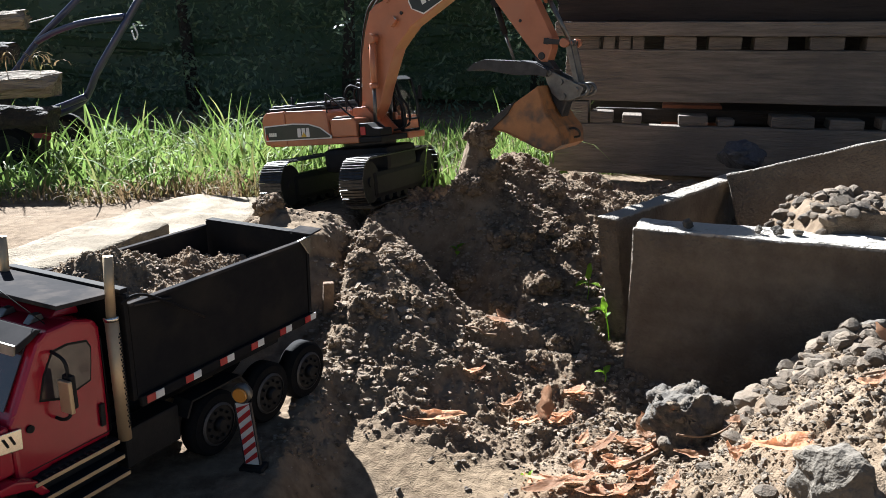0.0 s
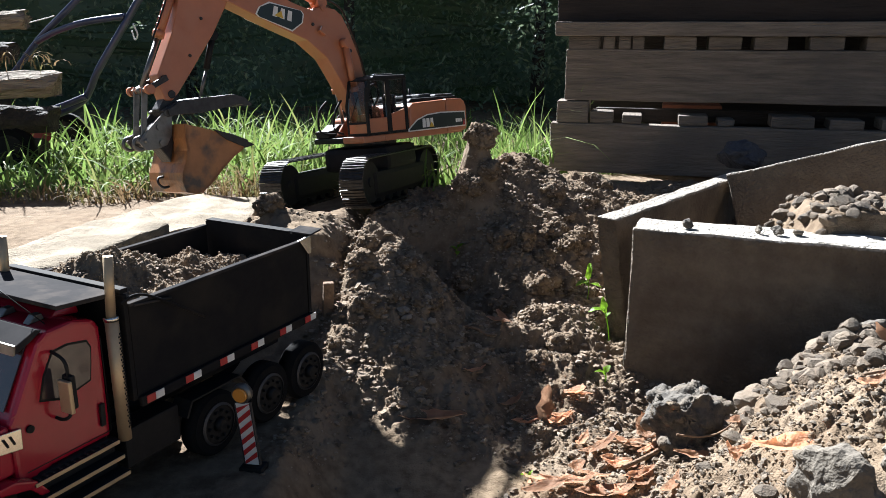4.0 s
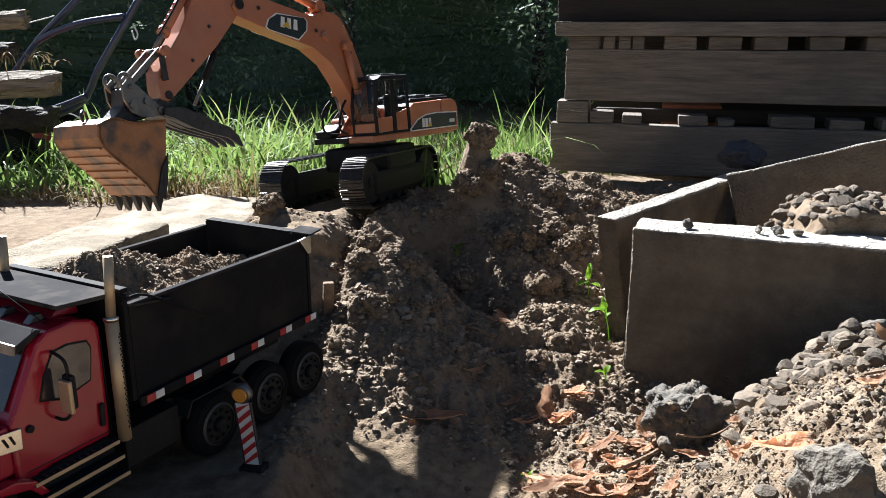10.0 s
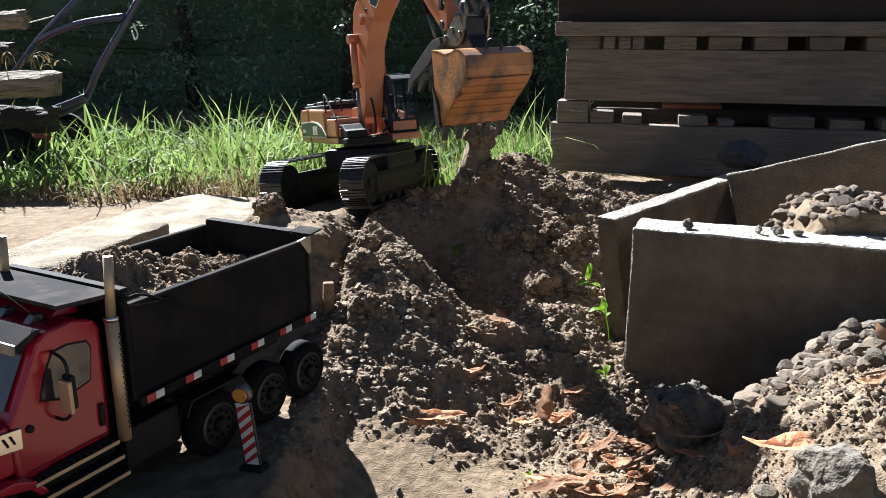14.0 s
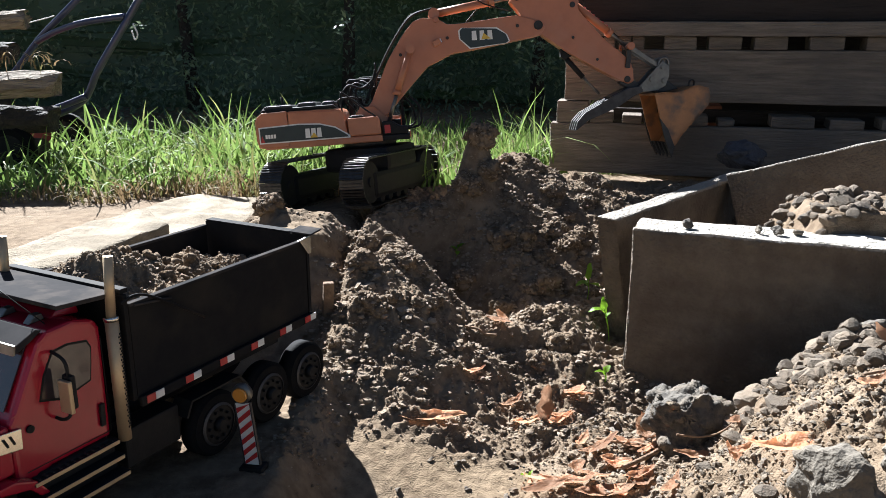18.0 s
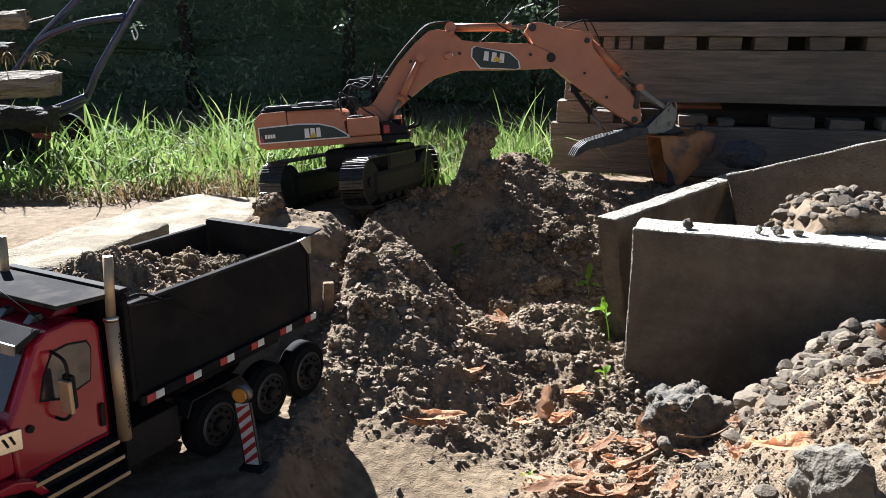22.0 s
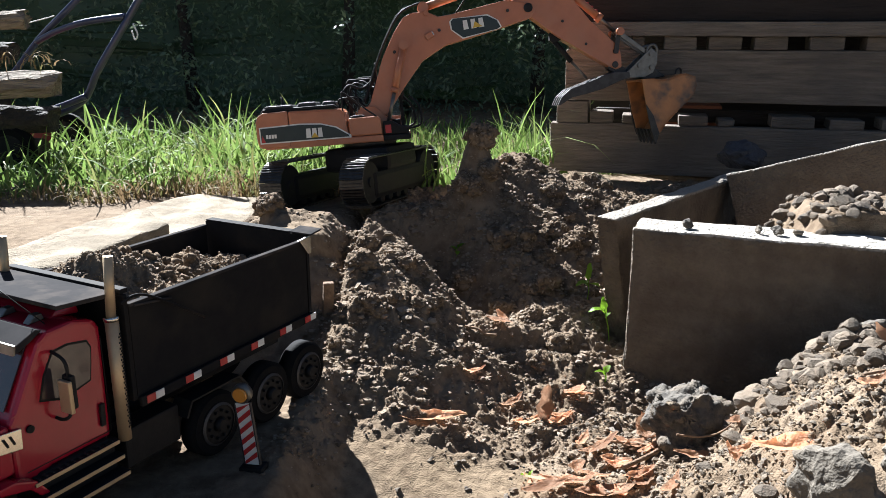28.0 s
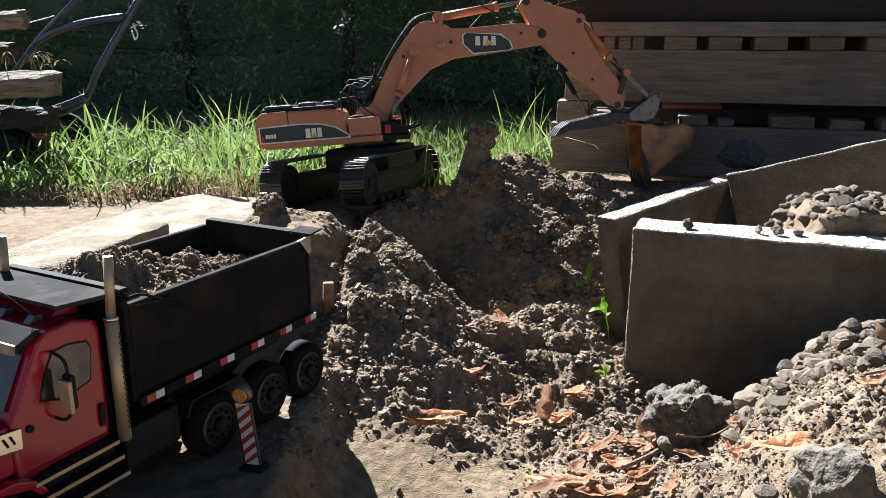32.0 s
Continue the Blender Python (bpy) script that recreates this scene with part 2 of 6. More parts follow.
def rock(size, rng, flat=0.7, rough=0.25, sub=2, sharp=0.0):
    """An uneven stone about size across, its underside at z = 0."""
    b = bmesh.new()
    bmesh.ops.create_icosphere(b, subdivisions=sub, radius=0.5)
    off = Vector((rng.uniform(-9, 9), rng.uniform(-9, 9), rng.uniform(-9, 9)))
    sx, sy = rng.uniform(0.8, 1.15), rng.uniform(0.65, 1.0)
    cuts = [(Vector((rng.gauss(0, 1), rng.gauss(0, 1), rng.gauss(0, 1))).normalized(), rng.uniform(0.28, 0.42)) for _ in range(int(9 * sharp))]
    for v in b.verts:
        d = 1 + rough * noise.noise(v.co * 2.6 + off) + 0.45 * rough * noise.noise(v.co * 7 + off)
        c = v.co * d
        for nrm, lim in cuts:
            k = c.dot(nrm) - lim
            if k > 0:
                c -= nrm * k * 0.9
        v.co = Vector((c.x * sx, c.y * sy, c.z * flat)) * size
    low = min(v.co.z for v in b.verts)
    for v in b.verts:
        v.co.z -= low
    for f in b.faces:
        f.smooth = sharp < 0.3
    return b


# ---- ground ----
def lattice(seed):
    return np.random.RandomState(seed).rand(256, 256)


def vnoise(x, y, seed=0):
    g = LATS[seed % 4]
    xi, yi = np.floor(x).astype(int), np.floor(y).astype(int)
    fx, fy = x - xi, y - yi
    fx, fy = fx * fx * (3 - 2 * fx), fy * fy * (3 - 2 * fy)
    a, b = g[xi % 256, yi % 256], g[(xi + 1) % 256, yi % 256]
    c, d = g[xi % 256, (yi + 1) % 256], g[(xi + 1) % 256, (yi + 1) % 256]
    return (a * (1 - fx) + b * fx) * (1 - fy) + (c * (1 - fx) + d * fx) * fy - 0.5


LATS = [lattice(s) for s in (3, 5, 8, 13)]


def fbm(x, y, f, seed=0, octaves=4, ridge=False):
    out, amp = 0, 1.0
    for k in range(octaves):
        v = vnoise(x * f + 17.3 * k, y * f - 9.1 * k, seed + k)
        out = out + amp * ((0.25 - abs(v)) * 2 if ridge else v)
        f, amp = f * 2.03, amp * 0.5
    return out


def ss(a, b, x):
    t = np.clip((x - a) / (b - a), 0, 1)
    return t * t * (3 - 2 * t)


def bump2(x, y, cx, cy, rx, ry):
    return np.exp(-((x - cx) / rx) ** 2 - ((y - cy) / ry) ** 2)


LOW, HIGH = 0.088, 0.205
TRUCK = (-0.2754, 1.133, 0.091, -118.2)  # rear of the bed, on the ground, and its heading


def beyond_truck(x, y):
    """How far a point lies past the side of the truck that faces the slabs."""
    return (x + 0.361) * -0.884 + (y - 1.178) * 0.467


def ground_form(x, y):
    d = beyond_truck(x, y)
    left = ss(-0.03, 0.03, d) * ss(-0.12, -0.25, x)
    wave = 0.05 * fbm(x, y, 5, 1, 2)
    mound = ss(1.30, 1.90, y + wave)
    ramp = ss(0.15, -0.08, x)
    mound = (mound * (1 - ramp) + np.clip((y + 0.6 * wave - 0.93) / 0.80, 0, 1) * ramp) * ss(-0.24, -0.15, x)
    mound = np.maximum(mound, ss(1.25, 1.45, y) * ss(-0.1, -0.3, x))
    pit = ss(0.30, 0.36, x) * ss(1.75, 1.62, y) * ss(1.24, 1.30, y)
    rise = np.maximum(left, mound * (1 - 0.75 * pit))
    top = np.where(y > 1.6, 0.200 - 0.06 * np.clip(y - 1.996, -0.4, 0.5) + 0.06 * np.clip(x + 0.175, -0.3, 0.4), 0.245)
    top = top * (1 - left * ss(-0.3, -0.42, x)) + HIGH * left * ss(-0.3, -0.42, x)
    far = ss(2.25, 2.6, y)
    top = top * (1 - far) + HIGH * far
    low = LOW - (0.058 + 0.030 * ss(1.3, 1.1, y)) * ss(-0.215, -0.13, x)
    z = low + (top - low) * rise
    mid = np.maximum(0.19 - 1.05 * (y - 1.43), -0.03)
    hollow = np.exp(-np.where(x < mid, ((x - mid) / 0.105) ** 4, ((x - mid) / 0.110) ** 2)) * ss(1.30, 1.40, y) * ss(0.06, -0.06, y - 1.74 + 0.24 * ss(0.04, 0.22, x))
    z = z + 0.030 * np.exp(-((x + 0.13) / np.where(x < -0.13, 0.060, 0.10)) ** 2) * ss(1.04, 1.36, y) * ss(1.62, 1.42, y)
    z = z + 0.020 * bump2(x, y, 0.27, 1.36, 0.13, 0.09)
    z = z * (1 - hollow) + np.minimum(z, 0.034 + 0.10 * np.clip(y - 1.60, 0, 1)) * hollow
    # bank that climbs evenly beside the hollow up to the planks, with a tall lump at its edge
    bank = 0.062 + (0.250 - 0.060 * ss(0.18, 0.32, x)) * np.clip((y - 1.41 - 0.6 * wave) / 0.55, 0, 1)
    beside = ss(0.07, 0.18, x - 0.06 * np.clip(1.75 - y, -0.2, 0.4)) * ss(1.34, 1.44, y) * ss(2.18 - 0.2 * ss(0.3, 0.42, x), 2.03 - 0.2 * ss(0.3, 0.42, x), y) * ss(0.035, -0.03, (x - 0.278) - 0.893 * (y - 1.361))
    z = z * (1 - beside) + bank * beside
    z = z + 0.170 * np.exp(-(((x - 0.074) / 0.047) ** 2 + ((y - 1.83) / 0.07) ** 2))
    z = z + 0.03 * bump2(x, y, -0.18, 1.60, 0.06, 0.05) + 0.04 * bump2(x, y, -0.36, 1.62, 0.07, 0.05)
    z = z + 0.012 * bump2(x, y, 0.20, 1.32, 0.10, 0.06)
    z = z + 0.040 * ss(1.335, 1.365, y + 0.3 * wave) * ss(1.50, 1.40, y) * ss(0.04, 0.10, x) * ss(0.31, 0.27, x)
    z = z + 0.205 * ss(0.27, 0.58, x + 0.3 * (1.0 - y)) * ss(1.16, 1.05, y) * ss(0.5, 0.75, y) + 0.02 * bump2(x, y, 0.36, 0.92, 0.12, 0.08)
    z = np.maximum(z, 0.33 * ss(0.48, 0.64, x) * ss(1.20, 1.26, y) * ss(1.62, 1.40, y))
    far = ss(0.80, 1.15, np.abs(x - 0.08)) + 0 * y
    return z * (1 - far) + (LOW - 0.03 + (HIGH - LOW + 0.03) * ss(1.05, 1.7, y)) * far


def rough_mask(x, y):
    """1 where the soil is broken into clods, 0 where it is trodden flat."""
    m = ss(-0.26, -0.18, x) * ss(0.99, 1.13, y + 0.25 * np.clip(x, -0.2, 0.3) + 0.10 * fbm(x, y, 7, 2, 2))
    m = np.maximum(m, 0.8 * np.exp(-((x + 0.185 - 0.25 * (y - 1.0)) / 0.035) ** 2) * ss(0.86, 0.92, y) * ss(1.3, 1.1, y))
    m = np.maximum(m, (0.6 + 0.4 * ss(0.22, 0.36, x)) * ss(0.05, 0.20, x) * ss(0.62, 0.8, y))
    m = m * ss(2.2, 2.02, y) * ss(1.4, 0.9, x) * (1 - 0.75 * ss(0.42, 0.5, x) * ss(1.16, 1.22, y) * ss(1.6, 1.5, y))
    m = np.maximum(m, bump2(x, y, -0.36, 1.60, 0.08, 0.07))
    return m


def crumbs(x, y, cell, seed):
    """Height of packed round crumbs, about one to a cell, of uneven size."""
    wx = x / cell + 0.45 * vnoise(x / cell * 1.9, y / cell * 1.9, seed)
    wy = y / cell + 0.45 * vnoise(x / cell * 1.9 + 31, y / cell * 1.9 - 17, seed + 1)
    xi, yi = np.floor(wx).astype(int), np.floor(wy).astype(int)
    top = np.zeros(np.shape(wx))
    for i in (-1, 0, 1):
        for j in (-1, 0, 1):
            a, b = (xi + i) % 256, (yi + j) % 256
            r = 0.30 + 0.55 * LATS[(seed + 2) % 4][a, b] ** 1.5
            d2 = ((xi + i + LATS[seed % 4][a, b] - wx) ** 2 + (yi + j + LATS[(seed + 1) % 4][a, b] - wy) ** 2) / (r * r)
            top = np.maximum(top, r * np.sqrt(np.clip(1 - d2, 0, None)))
    return top * cell


def ground_z(x, y):
    x, y = np.asarray(x, float), np.asarray(y, float)
    m = rough_mask(x, y)
    near = ss(3.5, 2.4, np.hypot(x, y - 1.2))
    z = ground_form(x, y)
    z = z + m * (0.018 * fbm(x, y, 14, 0, 2) + 0.006 * fbm(x, y, 42, 1, 2, True)) + near * (0.002 + 0.004 * m) * fbm(x, y, 90, 2, 3)
    lumpy = np.clip(0.55 + 1.6 * vnoise(x * 13, y * 13, 1), 0, 1)
    z = z + m * ss(1.1, 1.4, y) * (0.32 * crumbs(x, y, 0.062, 3) - 0.006)
    z = z + m * (0.45 * lumpy * crumbs(x, y, 0.026, 0) + 0.42 * crumbs(x, y, 0.0115, 1) + 0.38 * crumbs(x, y, 0.0058, 2) - 0.005)
    return z + (1 - near) * 0.05 * fbm(x, y, 0.7, 3, 3)


def spread(lo, hi, step, reach):
    mid = list(np.arange(lo, hi, step))
    out, d, v = [], step * 2, hi
    while v < reach:
        out.append(v)
        v, d = v + d, min(d * 1.12, 6.0)
    neg, d, v = [], step * 2, lo - step
    while v > -reach:
        neg.append(v)
        v, d = v - d, min(d * 1.12, 6.0)
    return np.array(neg[::-1] + mid + out)


def mesh_from(name, verts, quads, material, smooth=True):
    me = bpy.data.meshes.new(name)
    quads = np.asarray(quads, np.int32)
    k = quads.shape[1]
    me.vertices.add(len(verts))
    me.vertices.foreach_set("co", np.asarray(verts, np.float32).ravel())
    me.loops.add(quads.size)
    me.loops.foreach_set("vertex_index", quads.ravel())
    me.polygons.add(len(quads))
    me.polygons.foreach_set("loop_start", np.arange(0, quads.size, k, dtype=np.int32))
    me.polygons.foreach_set("use_smooth", np.full(len(quads), smooth))
    me.update(calc_edges=True)
    me.materials.append(material)
    return me


gx, gy = spread(-0.34, 0.84, 0.0023, 60), spread(0.74, 2.06, 0.0025, 60)
GX, GY = np.meshgrid(gx, gy)
nx, ny = len(gx), len(gy)
idx = np.arange(nx * ny).reshape(ny, nx)
ground = tagged(new("ground", mesh_from("ground", np.stack([GX.ravel(), GY.ravel(), ground_z(GX, GY).ravel()], 1),
                np.stack([idx[:-1, :-1], idx[:-1, 1:], idx[1:, 1:], idx[1:, :-1]], -1).reshape(-1, 4), M_GROUND)),
                "dark crumbly garden soil, dug into a mound and trodden flat", "ground", kind="structure")
# trodden sandy ground where the soil is not dug over
# By the truck and towards the back the sandy tone is cut for shade.
ground.data.attributes.new("trodden", "FLOAT", "POINT").data.foreach_set("value", np.ascontiguousarray((ss(0.55, 0.1, rough_mask(GX, GY)) * ss(2.1, 1.3, GY) * (1 - 0.95 * ss(0.16, 0.30, GX)) * np.maximum(ss(-0.27, -0.15, GX), ss(1.3, 1.5, GY)) * (0.75 + 0.5 * vnoise(GX * 11, GY * 11, 1))).ravel(), np.float32))


def ico(sub):
    b = bmesh.new()
    bmesh.ops.create_icosphere(b, subdivisions=sub, radius=1.0)
    v = np.array([p.co[:] for p in b.verts])
    f = np.array([[q.index for q in p.verts] for p in b.faces])
    b.free()
    return v, f


def scatter(name, label, material, pts, sizes, sub, rs, flat=0.8, jag=0.3, sink=0.25, smooth=True):
    """Many loose lumps on the ground as one mesh."""
    V, Fc = ico(sub)
    n = len(pts)
    q = rs.normal(size=(n, 3, 3))
    q, _ = np.linalg.qr(q)
    jit = 1 + jag * rs.uniform(-1, 1, (n, len(V), 1)) + 1.1 * jag * np.sin(np.einsum("vj,nj->nv", V, rs.normal(0, 2.6, (n, 3))) + rs.uniform(0, 6, (n, 1)))[:, :, None]
    sc = sizes[:, None, None] * np.stack([rs.uniform(0.8, 1.3, n), rs.uniform(0.7, 1.1, n), rs.uniform(0.6, 1.0, n)], -1)[:, None, :]
    P = np.einsum("nij,nvj->nvi", q, V[None] * jit * sc)
    P[:, :, 2] *= flat
    P = P + pts[:, None, :] + np.array([0, 0, 1.0]) * (sizes * (flat - sink))[:, None, None]
    Q = (Fc[None] + (np.arange(n) * len(V))[:, None, None]).reshape(-1, 3)
    return tagged(new(name, mesh_from(name, P.reshape(-1, 3), Q, material, smooth)), label, name.replace("_", " "), kind="stuff")


# ---- pavers, concrete slabs, timber wall ----
def along(a, b, z=0.0):
    """A frame at a whose x axis runs to b, level."""
    d = Vector((b[0] - a[0], b[1] - a[1], 0)).normalized()
    m = Matrix.Identity(4)
    m.col[0][:3], m.col[1][:3], m.col[3][:3] = d, Vector((-d.y, d.x, 0)), (a[0], a[1], z)
    return m


def chipped(x0, x1, y0, y1, z0, z1, seed, step=0.02, amp=0.0025, bevel=0.004):
    """A cast slab with an uneven skin and worn edges."""
    b = box(x0, x1, y0, y1, z0, z1)
    n = max(2, int(max(x1 - x0, z1 - z0, y1 - y0) / step))
    bmesh.ops.bevel(b, geom=b.edges[:], offset=bevel, segments=2, affect="EDGES", profile=0.5)
    bmesh.ops.subdivide_edges(b, edges=[e for e in b.edges if e.calc_length() > step * 2], cuts=min(n, 14), use_grid_fill=True)
    o = Vector((seed * 3.7, seed * 1.3, seed))
    for v in b.verts:
        v.co += amp * noise.noise_vector(v.co * 28 + o) + 0.5 * amp * noise.noise_vector(v.co * 90 + o)
    return b


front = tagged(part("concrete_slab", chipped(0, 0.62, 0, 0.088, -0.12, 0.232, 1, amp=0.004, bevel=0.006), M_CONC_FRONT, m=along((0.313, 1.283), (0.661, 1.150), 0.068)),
               "upright grey concrete slab, its worn top edge coloured pale for sunlight", "slab", "slabs of the bay")
side_m = along((0.278, 1.361), (0.670, 1.800), 0.300)
side_len = 0.589
sb_ = prism([(0, 0), (side_len, 0.004), (side_len, -0.30), (0.085, -0.30)], -0.026, 0.012, 0.005)
bmesh.ops.triangulate(sb_, faces=sb_.faces[:])
for _ in range(4):
    bmesh.ops.subdivide_edges(sb_, edges=[e for e in sb_.edges if e.calc_length() > 0.03], cuts=1)
    bmesh.ops.triangulate(sb_, faces=[g for g in sb_.faces if len(g.verts) > 3])
for v in sb_.verts:
    v.co += 0.003 * noise.noise_vector(v.co * 30) + 0.0015 * noise.noise_vector(v.co * 90)
tagged(part("concrete_slab", sb_, M_CONC_BACK, m=side_m), "grey concrete slab running back from the bay, its top coloured pale for sunlight", "slab", "slabs of the bay")
back_m = along((0.595, 1.660), (0.864, 1.500), 0.322) @ pose(0, 0, 0, 0, -18.55, 0) @ pose(0, 0, 0, -12, 0, 0)
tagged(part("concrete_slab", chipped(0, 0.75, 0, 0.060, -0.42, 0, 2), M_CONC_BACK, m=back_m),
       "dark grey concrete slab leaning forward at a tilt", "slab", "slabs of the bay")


def flag(outline, z0, z1, seed, bevel=0.006, step=0.03, amp=0.004):
    """A paving slab of uneven outline with worn edges."""
    b = bmesh.new()
    f = b.faces.new([b.verts.new((x, y, z1)) for x, y in outline])
    if f.normal.z < 0 or sum(p[0] * q[1] - q[0] * p[1] for p, q in zip(outline, outline[1:] + outline[:1])) < 0:
        f.normal_flip()
    r = bmesh.ops.extrude_face_region(b, geom=[f])
    bmesh.ops.translate(b, vec=(0, 0, z0 - z1), verts=[v for v in r["geom"] if isinstance(v, bmesh.types.BMVert)])
    bmesh.ops.recalc_face_normals(b, faces=b.faces[:])
    bmesh.ops.bevel(b, geom=b.edges[:], offset=bevel, segments=2, affect="EDGES", profile=0.5)
    bmesh.ops.triangulate(b, faces=b.faces[:])
    for _ in range(4):
        bmesh.ops.subdivide_edges(b, edges=[e for e in b.edges if e.calc_length() > step], cuts=1)
        bmesh.ops.triangulate(b, faces=[g for g in b.faces if len(g.verts) > 3])
    o = Vector((seed * 3.7, seed * 1.3, seed))
    for v in b.verts:
        v.co += amp * noise.noise_vector(v.co * 22 + o) + 0.4 * amp * noise.noise_vector(v.co * 80 + o)
    for g in b.faces:
        g.smooth = True
    return b


for outline, z0, z1, seed, lab in (([(-0.419, 1.886), (-0.602, 1.940), (-0.656, 1.879), (-0.732, 1.642), (-0.760, 1.432), (-0.623, 1.227), (-0.472, 1.322), (-0.420, 1.684)], 0.180, 0.224, 4, "large sunlit sandy paving slab beside the dig"),
                                   ([(-0.621, 1.223), (-0.537, 1.525), (-0.620, 1.641), (-0.696, 1.564), (-0.758, 1.316), (-0.805, 1.204), (-0.734, 1.175)], 0.2245, 0.250, 3, "sunlit sandy paving slab lying across another")):
    tagged(part("paving_slab", flag(outline, z0, z1, seed), M_PAVER), lab, "paving slab", "paving slabs")

timber = thing("timber_wall", "weathered grey wooden planks stacked with short blocks between", "wall", along((0.30, 2.20), (1.10, 2.0), 0.236), kind="structure")


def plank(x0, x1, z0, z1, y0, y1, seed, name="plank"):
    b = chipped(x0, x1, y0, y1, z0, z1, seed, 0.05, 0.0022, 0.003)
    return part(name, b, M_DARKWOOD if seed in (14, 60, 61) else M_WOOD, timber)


plank(-0.005, 1.3, 0.0, 0.133, 0.0, 0.04, 11)
plank(0.03, 1.3, 0.195, 0.328, 0.002, 0.042, 12)
plank(0.0, 1.3, 0.362, 0.398, -0.012, 0.09, 13)
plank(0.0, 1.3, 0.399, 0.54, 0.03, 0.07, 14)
for i, (x, w, h) in enumerate(((0.01, 0.085, 0.192), (0.10, 0.06, 0.165), (0.185, 0.05, 0.158), (0.33, 0.075, 0.160), (0.43, 0.04, 0.152), (0.56, 0.105, 0.164), (0.70, 0.08, 0.158), (0.82, 0.1, 0.163))):
    plank(x, x + w, 0.134, h, 0.005, 0.08, 20 + i, "block")
for i, x in enumerate((0.035, 0.125, 0.165, 0.20, 0.28, 0.39, 0.50, 0.63, 0.76)):
    plank(x, x + (0.03 if i in (1, 2, 3) else 0.08), 0.329, 0.361, 0.004, 0.08, 40 + i, "block")
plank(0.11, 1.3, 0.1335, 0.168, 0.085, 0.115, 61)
# Dark board behind the gaps, sized to keep sun off the blocks.
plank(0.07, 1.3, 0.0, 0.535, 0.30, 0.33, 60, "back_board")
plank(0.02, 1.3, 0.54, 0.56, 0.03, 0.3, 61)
# Unseen upper board, added so the stack shades the slabs in front.
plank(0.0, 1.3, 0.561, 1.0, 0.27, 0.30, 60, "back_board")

pot = tagged(part("terracotta_trough", box(0.0, 0.16, 0, 0.1, 0, 0.185, 0.006), M_TERRA, m=along((0.62, 2.28), (1.1, 2.16), 0.225)),
             "orange terracotta trough behind the planks", "trough")


# ---- model excavator ----
BASE = Matrix.Translation((-0.1748, 1.9956, 0.235)) @ Matrix.Rotation(-0.0867, 4, "X") @ Matrix.Rotation(-0.0769, 4, "Y")
FOOT = (0.0112, 0.1776)  # boom foot, forward of and above the slew axis
BOOM, STICK = 0.4613, 0.2975
digger = thing("excavator", "orange model excavator on black crawler tracks on a soil mound", "excavator", BASE)

HEADING = radians(68)
for side in (-1, 1):
    crawler = part("crawler_frame", box(-0.150, 0.150, -0.024, 0.024, 0.016, 0.080, 0.012), M_BLACK, digger, "black crawler frame",
                   m=Matrix.Translation((-0.040, 0.012, 0)) @ Matrix.Rotation(HEADING, 4, "Z") @ Matrix.Translation((-0.012, side * 0.107, -0.032)))
    if side == -1:
        sh = prism([(-0.0100, 0), (0.0100, 0), (0.0100, 0.005), (0.0086, 0.005), (0.0080, 0.0022), (0.0030, 0.0022), (0.0024, 0.0046), (0.0010, 0.0046), (0.0004, 0.0022), (-0.0046, 0.0022), (-0.0052, 0.0046), (-0.0066, 0.0046), (-0.0072, 0.0022), (-0.0100, 0.0022)], -0.03, 0.03)
        first = part("track_shoe", sh, M_TRACK, crawler)
        bmw = rod((0, -0.02, 0), (0, 0.02, 0), 0.048, n=24)
        rod((0, -0.024, 0), (0, 0.024, 0), 0.012, n=12, bm=bmw)
        wheel_me = part("idler", bmw, M_BLACK, crawler, m=pose(-0.165, 0, 0.058)).data
        rm = rod((0, -0.02, 0), (0, 0.02, 0), 0.012, n=12)
        roll_me = part("roller", rm, M_BLACK, crawler, m=pose(-0.11, 0, 0.016)).data
    else:
        shared("idler", wheel_me, crawler, pose(-0.165, 0, 0.058))
        shared("roller", roll_me, crawler, pose(-0.11, 0, 0.016))
    shared("sprocket", wheel_me, crawler, pose(0.165, 0, 0.058))
    for x in (-0.066, -0.022, 0.022, 0.066, 0.11):
        shared("roller", roll_me, crawler, pose(x, 0, 0.016))
    ring, half, n = 0.054, 0.165, 48
    total = 4 * half + 2 * math.pi * ring
    for k in range(n):
        s = total * k / n
        if s < 2 * half:
            p, a = (-half + s, 2 * ring + 0.004), 0
        elif s < 2 * half + math.pi * ring:
            a = (s - 2 * half) / ring
            p = (half + ring * math.sin(a), ring + 0.004 + ring * math.cos(a))
        elif s < 4 * half + math.pi * ring:
            p, a = (half - (s - 2 * half - math.pi * ring), 0.004), math.pi
        else:
            a = math.pi + (s - 4 * half - math.pi * ring) / ring
            p = (-half + ring * math.sin(a), ring + 0.004 + ring * math.cos(a))
        m = Matrix.Translation((p[0], 0, p[1])) @ Matrix.Rotation(a, 4, "Y")
        if side == -1 and k == 0:
            first.matrix_basis = m
        else:
            shared("track_shoe", first.data, crawler, m)
cb = box(-0.085, 0.085, -0.088, 0.088, 0.042, 0.100, 0.014)
part("carbody", cb, M_BLACK, digger, "black carbody between the tracks", m=Matrix.Rotation(HEADING, 4, "Z"))
part("slew_ring", rod((0, 0, 0.098), (0, 0, 0.117), 0.066, n=36), M_DARK, digger)

deck = box(-0.245, 0.036, -0.0955, 0.0955, 0.1120, 0.128, 0.003)
box(0.0362, 0.105, 0.020, 0.0955, 0.1120, 0.128, 0.003, bm=deck)
upper = part("upperstructure", deck, M_ORANGE, digger, "orange slewing deck")
